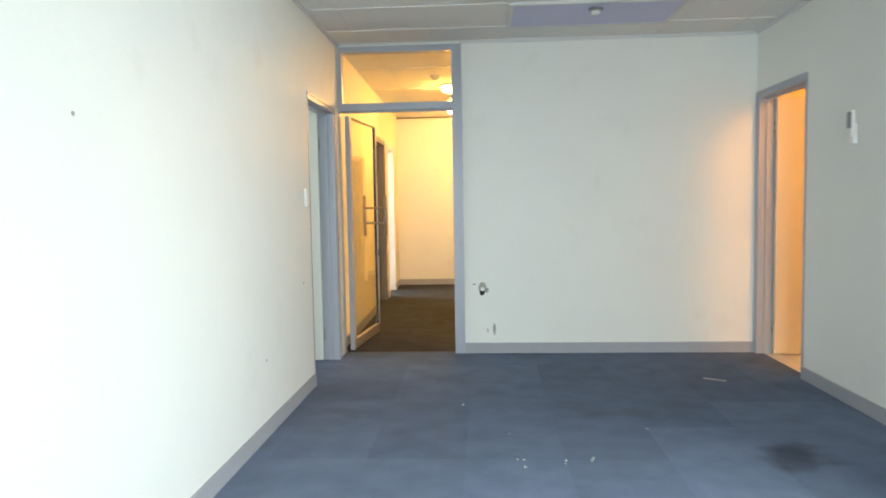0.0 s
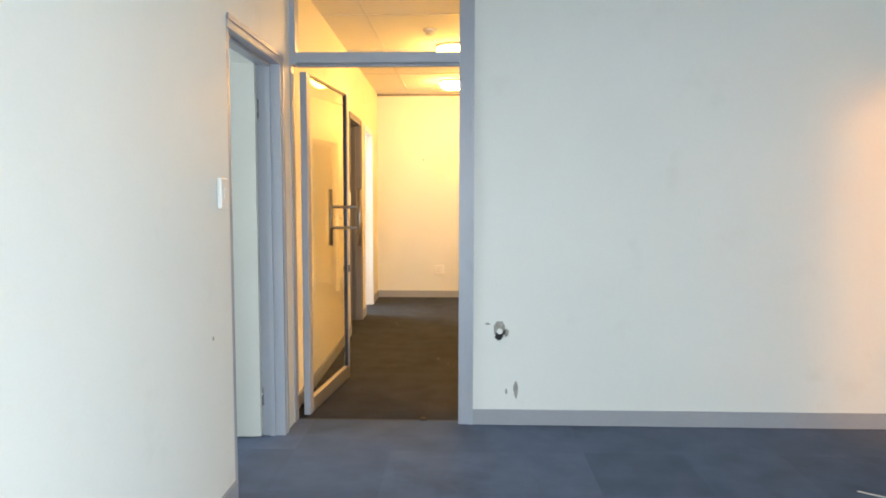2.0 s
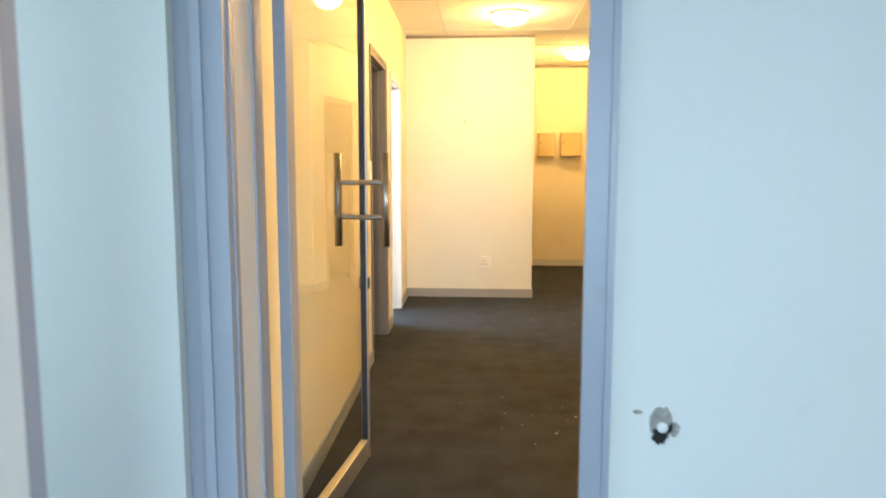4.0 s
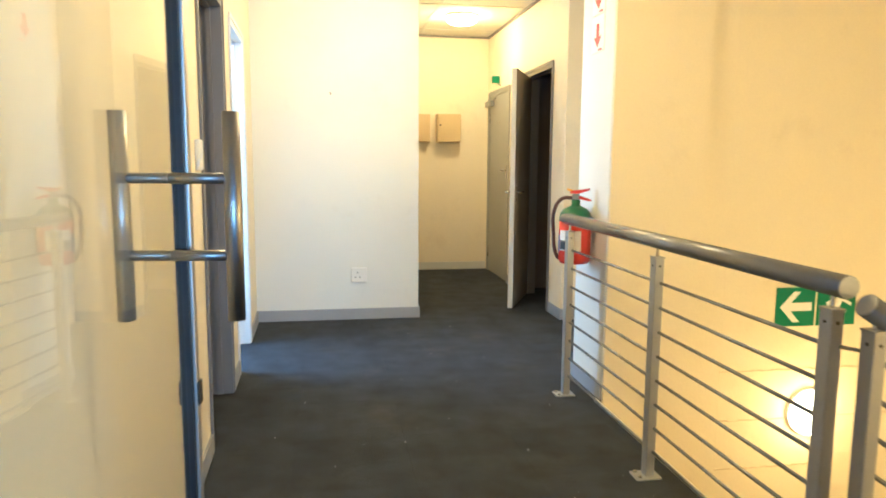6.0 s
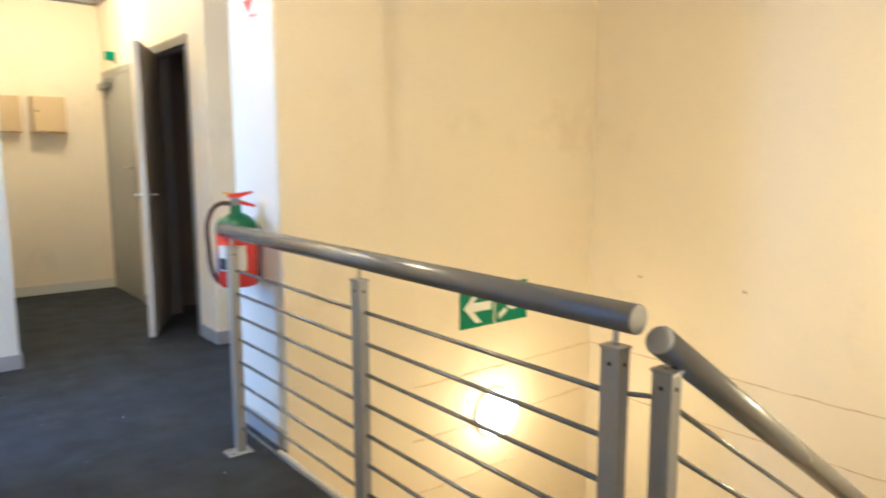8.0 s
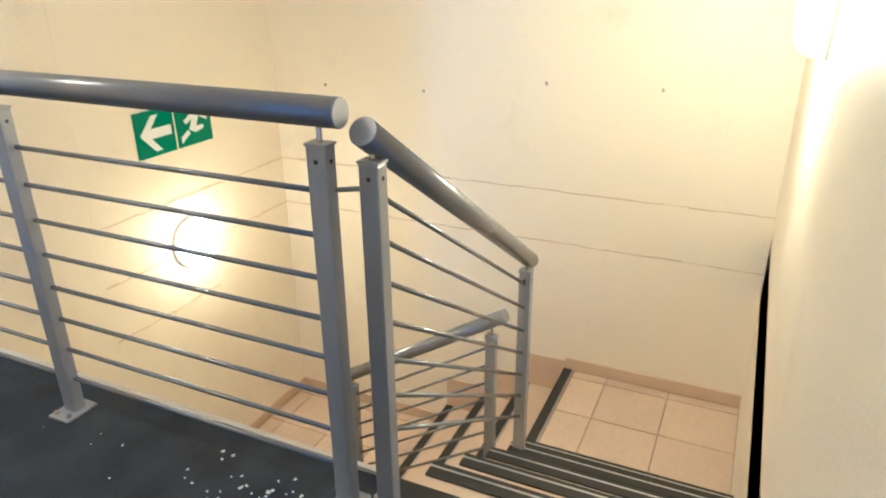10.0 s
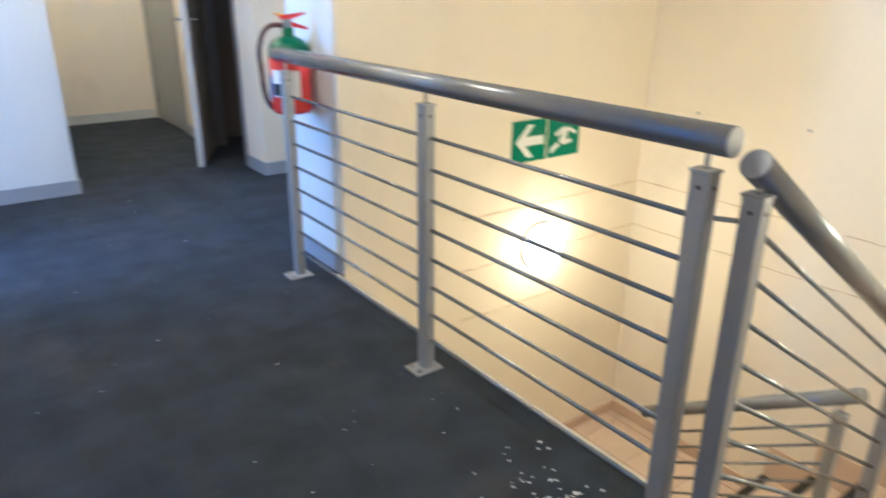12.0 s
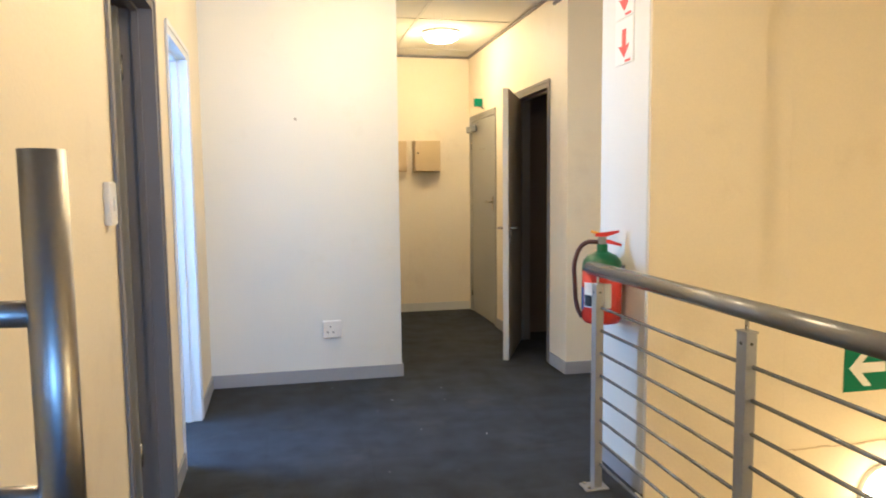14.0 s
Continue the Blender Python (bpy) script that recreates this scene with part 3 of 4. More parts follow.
for nm, items in (("baseboard_stair_east", [(WELL_X - 0.012, WELL_X, WELL_Y0, 7.09, ZL, ZL + 0.07), (WELL_X - 0.012, WELL_X, 7.84, WELL_Y1, ZB, ZB + 0.07)] + [(WELL_X - 0.012, WELL_X, 7.09 + GO * k, 7.09 + GO * (k + 1), ZL - RISE * (k + 1), ZL - RISE * k + 0.05) for k in range(3)]), ("baseboard_stair_north", [(1.77, WELL_X - 0.012, WELL_Y1 - 0.012, WELL_Y1, ZB, ZB + 0.07)])):
    setting(nm, boxes(*items), mat("tile_skirting_" + nm[-5:], (0.58, 0.44, 0.28), 0.4), "beige tile skirting along the stairs", "skirting")


# joint lines on the stairwell walls, slightly wavy
def wall_joint(name, along, fixed, a, b, z, seed):
    bm = bmesh.new()
    rng = random.Random(seed)
    n, zz = 22, z
    for k in range(n):
        u0, u1 = a + (b - a) * k / n, a + (b - a) * (k + 1) / n
        t = rng.uniform(0.0015, 0.0045)
        zz = z + rng.uniform(-0.003, 0.003)
        if along == "x":
            box(bm, u0, u1 + 0.004, fixed - 0.003, fixed + 0.002, zz - t, zz + t)
        else:
            box(bm, fixed - 0.003, fixed + 0.002, u0, u1 + 0.004, zz - t, zz + t)
    return setting(name, bm, CRACK, "uneven filled joint line across the stair wall", "wall joint")


wall_joint("trim_joint", "x", WELL_Y1, 1.28, WELL_X, 0.11, 1)
wall_joint("trim_joint", "x", WELL_Y1, 1.28, WELL_X, -0.18, 2)
wall_joint("trim_joint", "x", WELL_Y1, 1.28, 2.0, -0.47, 5)
wall_joint("trim_joint", "y", WELL_X, WELL_Y0, WELL_Y1, 0.115, 3)
wall_joint("trim_joint", "y", WELL_X, WELL_Y0, WELL_Y1, -0.175, 4)


# ---- balustrades ----
def post(parent, x, y, z0, z1, wx=0.037, wy=0.046, plate=True, pin=0.055):
    p = part("post", boxes((x - wx / 2, x + wx / 2, y - wy / 2, y + wy / 2, z0, z1), bevel=0.003), POST, parent)
    part("cap", boxes((x - wx / 2 - 0.002, x + wx / 2 + 0.002, y - wy / 2 - 0.002, y + wy / 2 + 0.002, z1, z1 + 0.006)), POST, p)
    part("pin", rods(((x, y, z1), (x, y, z1 + pin), 0.006)), STEEL, p)
    part("screw", rods(((x - wx / 2 - 0.001, y, z1 - 0.03), (x - wx / 2 + 0.004, y, z1 - 0.03), 0.005), ((x, y - wy / 2 - 0.001, z1 - 0.03), (x, y - wy / 2 + 0.004, z1 - 0.03), 0.005)), SEAL, p)
    if plate:
        q = part("base_plate", boxes((x - 0.062, x + 0.045, y - 0.04, y + 0.04, z0, z0 + 0.009), bevel=0.002), POST, p)
        for dx in (-0.043,):
            for dy in (-0.025, 0.025):
                part("bolt", rods(((x + dx, y + dy, z0 + 0.009), (x + dx, y + dy, z0 + 0.016), 0.008), seg=6), STEEL, q)
    return p


PX = 0.397
bal = thing("balustrade", "grey steel balustrade with round handrail along the landing edge", "railing")
ys = (9.04, 8.035, 7.075)
for y in ys:
    post(bal, PX, y, 0.0, 0.908)
for i in range(8):
    z = 0.810 - 0.0995 * i
    for a, b in zip(ys, ys[1:]):
        part("rod", rods(((PX + 0.008, a, z), (PX + 0.008, b, z), 0.0065), seg=10), RAIL, bal, smooth=True)
part("handrail", rods(((PX, 9.12, 0.975), (PX, 7.025, 0.975), 0.0305), seg=32), RAIL, bal, "smooth round grey handrail", smooth=True)
part("rail_end", rods(((PX, 7.022, 0.975), (PX, 7.0255, 0.975), 0.029), seg=32), POST, bal)

bal2 = thing("stair_balustrade", "grey steel balustrade sloping down beside the upper flight", "railing")
SY = 6.99
SL = (0.205 - 0.937) / (1.565 - 0.422)
part("handrail", rods(((0.422, SY, 0.937), (1.565, SY, 0.205), 0.0305), seg=32), RAIL, bal2, "smooth round grey handrail", smooth=True)
part("rail_end", rods(((0.419, SY, 0.939), (0.4225, SY, 0.9367), 0.029), seg=32), POST, bal2)
post(bal2, 0.45, SY, 0.0, 0.868, plate=False, pin=0.04)
post(bal2, 1.52, SY, -0.788, 0.178, plate=False, pin=0.045)
for i in range(7):
    z = 0.807 - 0.0985 * i
    part("rod", rods(((0.45, SY, z), (1.52, SY, z + SL * 1.07), 0.0065), seg=10), RAIL, bal2, smooth=True)
part("link", rods(((PX, 7.075, 0.815), (0.45, SY, 0.815), 0.0055), seg=10), RAIL, bal2, smooth=True)

bal3 = thing("stair_balustrade", "grey steel balustrade beside the lower flight", "railing")
BX = 1.735
part("handrail", rods(((BX, 7.14, -0.146), (BX, 8.05, -0.722), 0.0305), seg=32), RAIL, bal3, "smooth round grey handrail", smooth=True)
post(bal3, BX, 7.20, -1.03, -0.262, plate=False, pin=0.04)
post(bal3, BX, 7.93, -1.50, -0.715, plate=False, pin=0.04)
for i in range(7):
    z = -0.31 - 0.090 * i
    part("rod", rods(((BX, 7.20, z), (BX, 7.93, z - 0.463), 0.0065), seg=10), RAIL, bal3, smooth=True)


# ---- lamps ----
def round_lamp(m, r, label, glass):
    """A bulkhead lamp; local z points away from its surface."""
    l = thing("round_lamp", label, "lamp", m, "round bulkhead lamps")
    part("base", lathe([(r * 1.07, 0), (r * 1.07, 0.014), (r * 1.02, 0.024), (r * 0.9, 0.024)]), PLASTIC, l, smooth=True)
    d = part("diffuser", lathe([(r, 0.024), (r, 0.045), (r * 0.93, 0.066), (r * 0.74, 0.084), (r * 0.4, 0.095), (r * 0.1, 0.098)]), glass, l, "glowing opal glass diffuser", smooth=True)
    d.visible_shadow = False
    return l


for x, y in ((-0.42, 8.25), (-0.45, 10.1), (0.44, 12.43)):
    round_lamp(pose(x, y, PH if y > WA_Y else LH, 180), 0.155, "lit round opal lamp on the ceiling", LAMP)
round_lamp(pose(1.845, WELL_Y1, -0.145, 90), 0.132, "lit round opal lamp on the stairwell wall", LAMP_WALL)
round_lamp(pose(1.60, WELL_Y0, 1.10, -90), 0.125, "lit round opal lamp on the stairwell wall", LAMP_WALL)
round_lamp(pose(3.0, 4.0, 2.66, 180), 0.155, "lit round opal lamp on the ceiling", LAMP)

panel = thing("ceiling_panel", "lavender ceiling light panel, switched off, in the suspended ceiling", "ceiling light")
part("diffuser", boxes((0.125, 1.275, 4.985, 5.545, RH - 0.012, RH + 0.003)), LAVENDER, panel)
part("frame", boxes((0.10, 0.125, 4.96, 5.57, RH - 0.016, RH), (1.275, 1.30, 4.96, 5.57, RH - 0.016, RH), (0.125, 1.275, 4.96, 4.985, RH - 0.016, RH), (0.125, 1.275, 5.545, 5.57, RH - 0.016, RH)), TBAR, panel)
det = thing("smoke_detector", "small round detector under the lavender panel", "detector", pose(0.70, 5.12, RH - 0.012, 180))
part("base", lathe([(0.05, 0), (0.05, 0.012), (0.045, 0.016)]), GREY_PLASTIC, det, smooth=True)
part("sensor", lathe([(0.033, 0.016), (0.03, 0.035), (0.012, 0.04)]), PLASTIC, det, smooth=True)
det2 = thing("smoke_detector", "small round white detector on the landing ceiling", "detector", pose(-0.60, 7.66, LH, 180))
part("base", lathe([(0.055, 0), (0.055, 0.015), (0.05, 0.02)]), PLASTIC, det2, smooth=True)
part("sensor", lathe([(0.038, 0.02), (0.034, 0.04), (0.012, 0.048)]), PLASTIC, det2, smooth=True)


# ---- switches, sockets and boxes ----
def wall_plate(name, label, category, m, w, h, rockers):
    """A plate on a wall; local x along the wall, local -y into the room."""
    p = thing(name, label, category, m)
    part("plate", boxes((-w / 2, w / 2, -0.020, 0, -h / 2, h / 2), bevel=0.006), PLASTIC, p)
    for x, z, rw, rh in rockers:
        part("rocker", boxes((x - rw / 2, x + rw / 2, -0.024, -0.019, z - rh / 2, z + rh / 2), bevel=0.0015), PLASTIC if rw > 0.012 else GREY_PLASTIC, p)
    return p


wall_plate("light_switch", "white plastic light switch beside the open door", "switch", LEFT_ROOM @ pose(4.835, 0, 1.33), 0.075, 0.125, [(0, 0.0, 0.02, 0.045)])
wall_plate("light_switch", "white plastic light switch beside the grey door", "switch", LEFT_LAND @ pose(2.335, 0, 1.30), 0.08, 0.125, [(0, 0.0, 0.022, 0.04)])
wall_plate("wall_socket", "white plastic wall socket above the skirting", "socket", pose(-0.652, WA_Y, 0.365), 0.125, 0.12, [(-0.012, 0.02, 0.011, 0.011), (-0.03, -0.018, 0.010, 0.014), (0.006, -0.018, 0.010, 0.014), (0.035, 0.01, 0.02, 0.026)])
rm = thing("remote_holder", "grey and white remote control in a wall holder", "remote control", pose(RX1, 4.50, 1.69, 0, 0, -90))
part("holder", boxes((-0.034, 0.034, -0.022, 0, -0.10, 0.02), bevel=0.004), PLASTIC, rm)
part("remote", boxes((-0.028, 0.028, -0.030, -0.008, -0.06, 0.10), bevel=0.004), PLASTIC, rm)
part("screen", boxes((-0.024, 0.024, -0.033, -0.030, -0.005, 0.09)), GREY_PLASTIC, rm)

for x, w, deep in ((0.165, 0.22, 0.10), (0.487, 0.27, 0.16)):
    b = thing("distribution_box", "tan painted steel box on the end wall of the passage", "electrical box", pose(x, BACK_Y, 1.66), "wall boxes")
    part("body", boxes((-w / 2, w / 2, -deep, 0, -0.16, 0.16), bevel=0.004), TAN, b)
    part("lid", boxes((-w / 2 + 0.008, w / 2 - 0.008, -deep - 0.008, -deep, -0.152, 0.152), bevel=0.003), TAN, b)
    part("lock", rods(((-w / 2 + 0.03, -deep - 0.014, 0.03), (-w / 2 + 0.03, -deep - 0.006, 0.03), 0.010)), SEAL, b)

gs = thing("exit_bracket", "small green sign on a bracket above the grey door", "sign", pose(COR_X1, 12.93, 2.16))
part("board", boxes((-0.10, -0.02, -0.02, 0.02, -0.035, 0.04), bevel=0.004), SIGN_GREEN, gs)
part("arm", rods(((-0.05, 0, -0.03), (0, 0, -0.06), 0.006)), GREY_PLASTIC, gs)

# ---- signs ----
def exit_board(x, kind):
    s = thing("exit_sign", "green and white escape route board on the stairwell wall", "sign", pose(x, WELL_Y1, 0.475), "escape route boards")
    part("board", boxes((-0.122, 0.122, -0.006, 0, -0.112, 0.112), bevel=0.001), SIGN_GREEN, s)
    if kind == "arrow":
        pts = [(-0.098, 0.0), (-0.015, 0.088), (0.028, 0.088), (-0.030, 0.024), (0.10, 0.024), (0.10, -0.024), (-0.030, -0.024), (0.028, -0.088), (-0.015, -0.088)]
        part("arrow", prism(pts, -0.0085, -0.006), SIGN_WHITE, s, "white arrow")
    else:
        for pts in ([(-0.10, -0.09), (-0.035, -0.05), (-0.05, -0.03), (-0.10, -0.06)], [(-0.04, -0.03), (0.0, -0.05), (0.035, 0.035), (0.0, 0.055)], [(0.0, -0.05), (0.06, -0.04), (0.06, -0.02), (0.005, -0.02)], [(-0.07, 0.02), (-0.02, 0.05), (0.0, 0.03), (-0.06, 0.0)], [(0.03, 0.03), (0.09, 0.0), (0.095, 0.016), (0.035, 0.05)]):
            part("mark", prism(pts, -0.0085, -0.006), SIGN_WHITE, s, "white pictogram bar")
    return s


exit_board(1.722, "arrow")
exit_board(1.982, "marks")


def arrow_board(z):
    s = thing("arrow_sign", "small white board with a red arrow pointing down", "sign", pose(0.565, 9.15, z, 0, 0, -90), "extinguisher boards")
    part("board", boxes((-0.085, 0.085, -0.005, 0, -0.095, 0.095)), SIGN_WHITE, s)
    part("arrow", prism([(0, -0.066), (-0.05, -0.012), (-0.016, -0.018), (-0.016, 0.055), (0.016, 0.055), (0.016, -0.018), (0.05, -0.012)], -0.0075, -0.005), SIGN_RED, s, "red arrow")
    part("lettering_bar", boxes((0.01, 0.06, -0.0065, -0.005, -0.088, -0.078)), SIGN_RED, s)


arrow_board(1.965)
arrow_board(2.165)

# ---- fire extinguisher ----
ext = thing("fire_extinguisher", "red fire extinguisher with green shoulder hung on the white pier", "extinguisher", pose(0.462, 9.14, 0.725, 0, 0, -28))
R = 0.088
part("cylinder", lathe([(R * 0.86, 0), (R, 0.015), (R, 0.235)], 36), RED, ext, "red enamelled cylinder", smooth=True)
part("shoulder", lathe([(R + 0.0005, 0.235), (R + 0.0005, 0.252), (R * 0.94, 0.277), (R * 0.74, 0.300), (R * 0.42, 0.314), (0.024, 0.320), (0.024, 0.352)], 36), GREEN, ext, "green painted shoulder", smooth=True)
def band(a0, a1, z0, z1, r):
    bm = bmesh.new()
    n = 10
    lo = [bm.verts.new((r * math.cos(a0 + (a1 - a0) * i / n), r * math.sin(a0 + (a1 - a0) * i / n), z0)) for i in range(n + 1)]
    hi = [bm.verts.new((v.co.x, v.co.y, z1)) for v in lo]
    for i in range(n):
        bm.faces.new((lo[i], lo[i + 1], hi[i + 1], hi[i]))
    return bm
part("label", band(radians(215), radians(300), 0.075, 0.185, R + 0.0015), SIGN_WHITE, ext, "white instruction label")
part("label", band(radians(218), radians(245), 0.08, 0.13, R + 0.0025), SEAL, ext, "dark block on the label")
part("label", band(radians(180), radians(212), 0.06, 0.16, R + 0.0015), BLUE, ext, "blue printed label")
part("valve", boxes((-0.018, 0.018, -0.02, 0.02, 0.35, 0.385), bevel=0.004), GREY_PLASTIC, ext)
part("lever", prism([(-0.03, 0.385), (0.02, 0.385), (0.075, 0.405), (0.072, 0.414), (0.01, 0.405), (-0.03, 0.40)], -0.009, 0.009), RED, ext, "red squeeze lever")
part("lever", prism([(-0.02, 0.375), (0.03, 0.372), (0.085, 0.352), (0.083, 0.343), (0.02, 0.355), (-0.02, 0.36)], -0.009, 0.009), RED, ext)
part("safety_pin", rods(((-0.05, 0, 0.408), (-0.015, 0, 0.398), 0.006)), YELLOW, ext, "yellow safety pin")
tube([(-0.015, -0.005, 0.362), (-0.075, -0.01, 0.355), (-0.115, -0.015, 0.29), (-0.118, -0.015, 0.17), (-0.105, -0.015, 0.06), (-0.085, -0.02, 0.02)], 0.010, "hose", RUBBER, ext)
part("bracket", boxes((0.05, 0.10, -0.03, 0.03, 0.20, 0.26)), STEEL, ext)

# ---- damage on the wall, marks and litter ----
def blob(rx, rz, seed, n=18):
    rng = random.Random(seed)
    return [((1 + rng.uniform(-0.22, 0.22)) * rx * math.cos(2 * math.pi * i / n), (1 + rng.uniform(-0.22, 0.22)) * rz * math.sin(2 * math.pi * i / n)) for i in range(n)]


hole = thing("broken_socket", "broken out socket hole with chipped plaster in the white wall", "wall damage", pose(-0.115, RY1, 0.56), kind="structure")
part("chipped_plaster", prism(blob(0.034, 0.048, 3), -0.003, 0.0), PLASTER, hole)
# flat patch on the plaster; the hole's dark inside is only coloured
c = part("cavity_patch", prism(blob(0.022, 0.026, 5), -0.005, -0.003), HOLE_SHADE, hole)
c.location = (-0.006, 0, -0.04)
c = part("conduit", lathe([(0.016, 0), (0.016, 0.012), (0.012, 0.012)]), PLASTIC, hole, smooth=True)
c.matrix_basis = pose(0.0, -0.002, -0.012, 90)
c = part("chipped_plaster", prism(blob(0.018, 0.022, 7), -0.003, 0), PLASTER, hole)
c.location = (0.036, 0, -0.02)
c = part("chip", prism(blob(0.016, 0.006, 8), -0.002, 0), PLASTER, hole)
c.location = (-0.07, 0, 0.03)
hole2 = thing("plaster_chip", "upright chipped scar low on the white wall", "wall damage", pose(-0.02, RY1, 0.205), kind="structure")
part("chipped_plaster", prism(blob(0.013, 0.05, 11), -0.003, 0), PLASTER, hole2)
c = part("chip", prism(blob(0.007, 0.016, 12), -0.002, 0), PLASTER, hole2)
c.location = (-0.055, 0, -0.01)


def wall_mark(m, r, seed):
    ob = part("wall_plug_mark", prism(blob(r, r * 1.3, seed, 9), -0.003, 0), PLASTER)
    ob.matrix_basis = m
    return tagged(ob, "small dark screw hole in the painted wall", "wall mark", "screw holes")


for y, z in ((2.20, 1.56), (3.9, 0.42), (4.72, 0.76), (1.2, 1.0)):
    wall_mark(LEFT_ROOM @ pose(y, 0, z), 0.006, int(y * 10))
wall_mark(pose(-0.86, WA_Y, 1.80), 0.008, 4)
wall_mark(LEFT_LAND @ pose(1.9, 0, 1.86), 0.008, 5)
for y, z in ((8.605, 0.583), (7.97, 0.588), (7.284, 0.668), (6.72, 0.67)):
    wall_mark(pose(WELL_X, y, z, 0, 0, -90), 0.008, int(y * 10))


def scraps(name, label, spots, size, seed):
    """Loose paper scraps lying on the carpet, in one mesh."""
    rng = random.Random(seed)
    bm = bmesh.new()
    for cx, cy, sx, sy, n in spots:
        for _ in range(n):
            x, y = rng.gauss(cx, sx), rng.gauss(cy, sy)
            if x > 0.50 and y > 6.1:
                continue
            s, a = size * rng.uniform(0.5, 1.4), rng.uniform(0, 3.1)
            m = Matrix.Translation((x, y, 0.003 + rng.uniform(0, 0.003))) @ Euler((rng.uniform(-0.2, 0.2), rng.uniform(-0.2, 0.2), a)).to_matrix().to_4x4() @ Matrix.Diagonal((s, s * rng.uniform(0.5, 1.0), 0.0015, 1))
            bmesh.ops.create_cube(bm, size=1, matrix=m)
    ob = part(name, bm, CHALK)
    return tagged(ob, label, "litter", kind="stuff")


scraps("paper_scraps", "many small white paper scraps scattered on the dark carpet", [(0.30, 7.20, 0.045, 0.09, 80), (0.26, 7.28, 0.09, 0.13, 45), (0.08, 7.35, 0.25, 0.25, 18)], 0.0075, 4)
scraps("carpet_lint", "tiny pale lint specks on the dark landing carpet", [(-0.3, 7.6, 0.5, 0.6, 45), (-0.3, 9.4, 0.5, 0.8, 15)], 0.0036, 9)
scraps("carpet_crumbs", "a few white crumbs on the blue carpet", [(0.08, 3.5, 0.02, 0.03, 3), (0.25, 3.5, 0.03, 0.03, 2), (0.44, 3.57, 0.02, 0.03, 2), (0.3, 3.9, 0.5, 0.3, 3)], 0.012, 6)
tr = thing("paper_strip", "thin torn white paper strip lying on the blue carpet", "litter", pose(1.50, 5.09, 0.002, 0, 0, -35))
part("strip", boxes((-0.06, 0.05, -0.006, 0.006, 0, 0.002), (0.045, 0.10, -0.004, 0.004, 0.001, 0.003)), CHALK, tr)
tr = thing("dark_scrap", "small dark scrap on the threshold", "litter", pose(-0.56, 6.05, 0.002, 0, 0, 20))
part("scrap", lathe([(0.022, 0), (0.02, 0.008), (0.01, 0.012)], 7), SEAL, tr)
setting("trim_threshold", boxes((GX0 + 0.08, GX1 - 0.08, RY1 + 0.045, RY1 + 0.060, 0.0, 0.002)), SCREED, "worn joint strip under the glazed door", "trim")

# things glimpsed in the daylit room
ws = thing("window_sill", "white sill and frame of the daylit room's window", "window", kind="structure")
part("frame", boxes((-4.14, -4.08, 9.62, 9.68, 0.8, 2.3), (-4.14, -4.08, 10.6, 10.66, 0.8, 2.3), (-4.14, -4.08, 11.54, 11.6, 0.8, 2.3)), WHITE_FRAME, ws)
part("sill", boxes((-4.14, -3.98, 9.62, 11.6, 0.78, 0.81)), PLASTIC, ws)

# ---- pieces of the floors ----
CACHE = {}


def lay_tiles(parent, x0, x1, y0, y1, z, size, gap, material, name, thick, ox=0.0, oy=0.0):
    """Square tiles from edge to edge, cut at the edges; alike tiles share a mesh."""
    def cuts(a, b, o):
        c = [a] + [o + size * k for k in range(-60, 80) if a + 0.03 < o + size * k < b - 0.03] + [b]
        return list(zip(c, c[1:]))
    rng = random.Random(int(x0 * 100 + y0 * 10))
    for a, b in cuts(x0, x1, ox):
        for c, d in cuts(y0, y1, oy):
            w, h = round(b - a - gap, 4), round(d - c - gap, 4)
            key, chamfer = (w, h, thick, material.name), min(0.002, gap)
            if key not in CACHE:
                bm = boxes((-w / 2, w / 2, -h / 2, h / 2, -thick, 0))
                top = [v for v in bm.verts if v.co.z > -thick / 2]
                for v in top:
                    v.co.x *= 1 - chamfer / w
                    v.co.y *= 1 - chamfer / h
                CACHE[key] = mesh_of(name, bm, material)
            t = new(name, CACHE[key])
            t.parent = parent
            t.location = ((a + b) / 2, (c + d) / 2, z - rng.uniform(0, 0.0008))


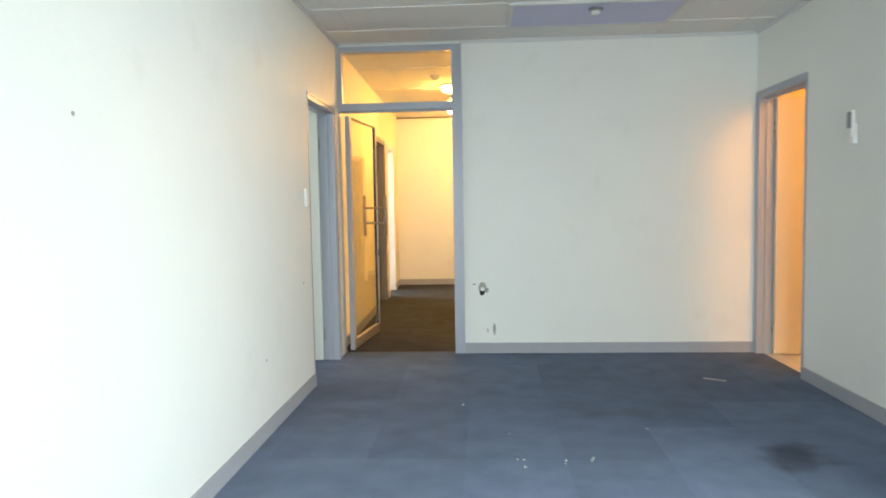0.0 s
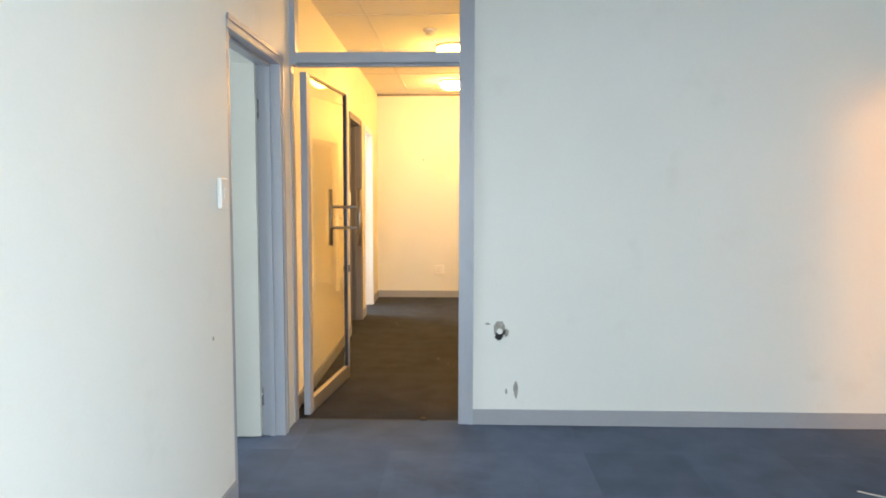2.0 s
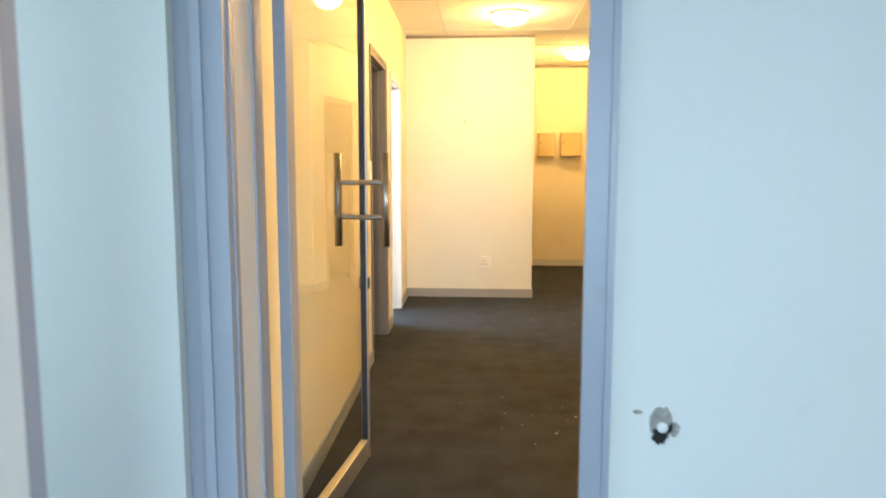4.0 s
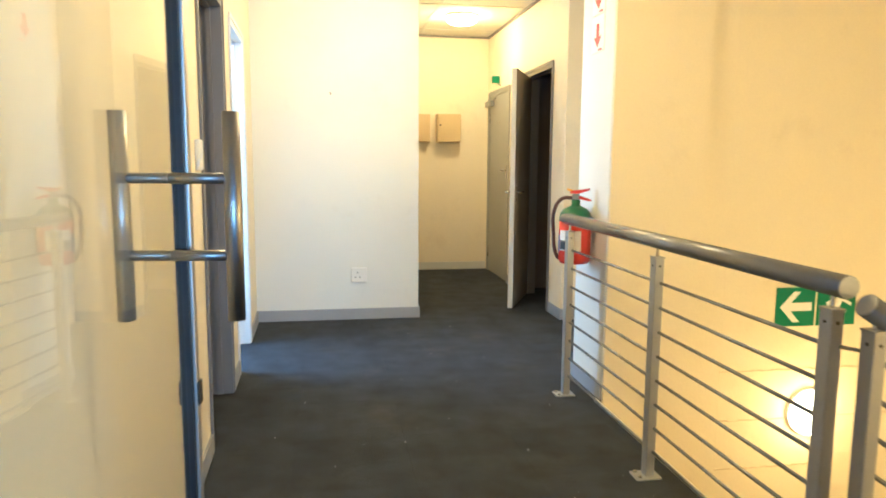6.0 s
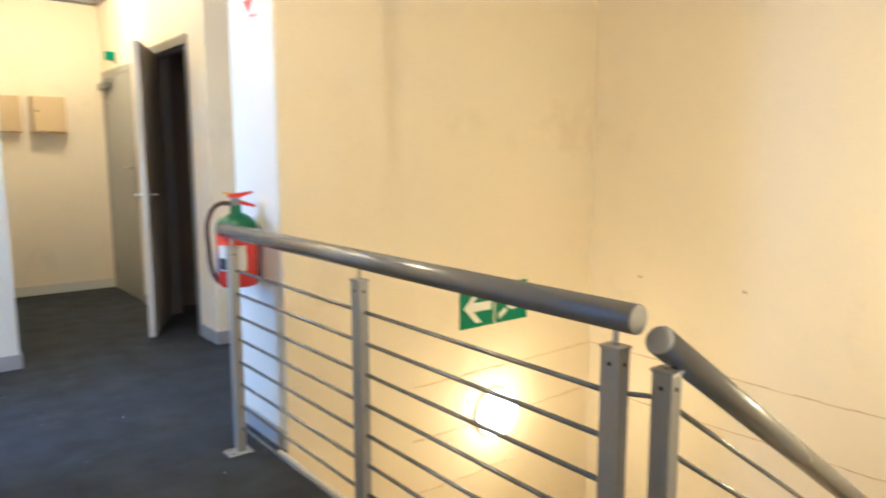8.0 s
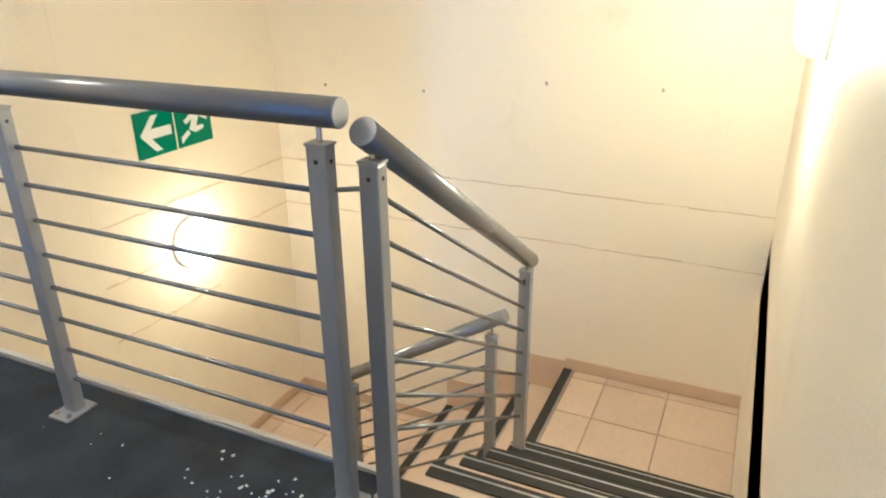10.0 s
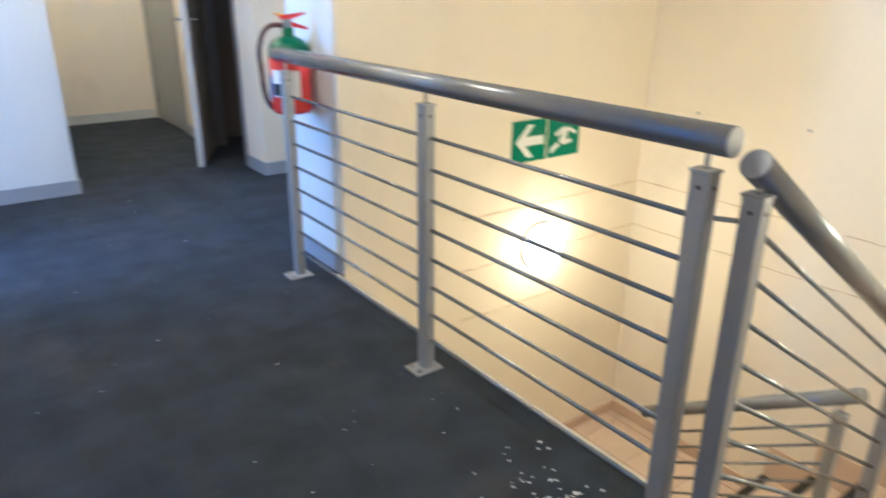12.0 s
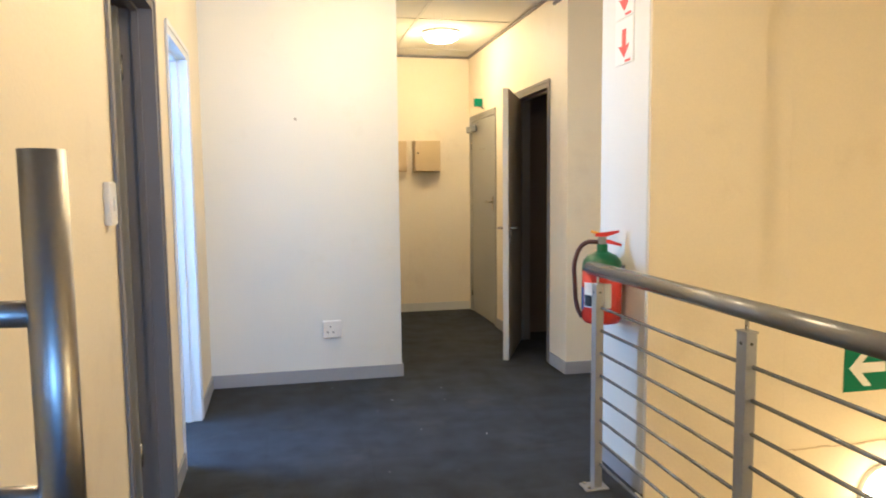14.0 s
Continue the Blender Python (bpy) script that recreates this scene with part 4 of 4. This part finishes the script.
room_floor = tagged(new("floor_room"), "blue grey carpet tiles of the front room", "carpet", kind="structure")
lay_tiles(room_floor, RX0 - 0.11, RX1 + 0.06, RY0, RY1 + 0.055, 0.0, 0.5, 0.0004, CARPET, "carpet_tile", 0.006, 0.30, 5.55)
side_floor = tagged(new("floor_side_room"), "blue grey carpet tiles of the side rooms", "carpet", kind="structure")
lay_tiles(side_floor, -3.6, RX0 - 0.11, 3.72, 6.0, 0.0, 0.5, 0.0004, CARPET, "carpet_tile", 0.006, 0.30, 5.55)
land_floor = tagged(new("floor_landing"), "dark grey carpet tiles of the landing and passage", "carpet", kind="structure")
lay_tiles(land_floor, -1.55, EDGE_X - 0.012, RY1 + 0.06, 8.93, 0.0, 0.5, 0.0004, CARPET_LANDING, "carpet_tile", 0.006, -0.05, 6.10)
lay_tiles(land_floor, -1.60, 0.565, 8.93, 9.38, 0.0, 0.5, 0.0004, CARPET_LANDING, "carpet_tile", 0.006, -0.05, 6.10)
lay_tiles(land_floor, -1.60, 1.38, 9.38, WA_Y + 0.05, 0.0, 0.5, 0.0004, CARPET_LANDING, "carpet_tile", 0.006, -0.05, 6.10)
lay_tiles(land_floor, COR_X0 - 0.05, COR_X1 + 0.6, WA_Y + 0.05, BACK_Y, 0.0, 0.5, 0.0004, CARPET_LANDING, "carpet_tile", 0.006, -0.05, 6.10)
lay_tiles(land_floor, -4.1, -1.60, 7.72, 11.6, 0.0, 0.5, 0.0004, CARPET_LANDING, "carpet_tile", 0.006, -0.05, 6.10)
wet_floor = tagged(new("floor_tiled_room"), "pale ceramic floor tiles of the small room", "tiled floor", kind="structure")
lay_tiles(wet_floor, RX1 + 0.06, 4.5, 3.32, 6.11, 0.0, 0.33, 0.004, PALE_TILE, "floor_tile", 0.006)
stair_floor = tagged(new("floor_half_landing"), "beige ceramic tiles of the stair landings", "tiled floor", kind="structure")
lay_tiles(stair_floor, 1.77, WELL_X - 0.012, WELL_Y0, 7.033, ZL, 0.335, 0.006, TILE, "floor_tile", 0.008, 2.265, 6.842)
lay_tiles(stair_floor, 1.77, WELL_X - 0.012, 7.84, WELL_Y1 - 0.012, ZB, 0.335, 0.006, TILE, "floor_tile", 0.008, 2.265, 6.842)
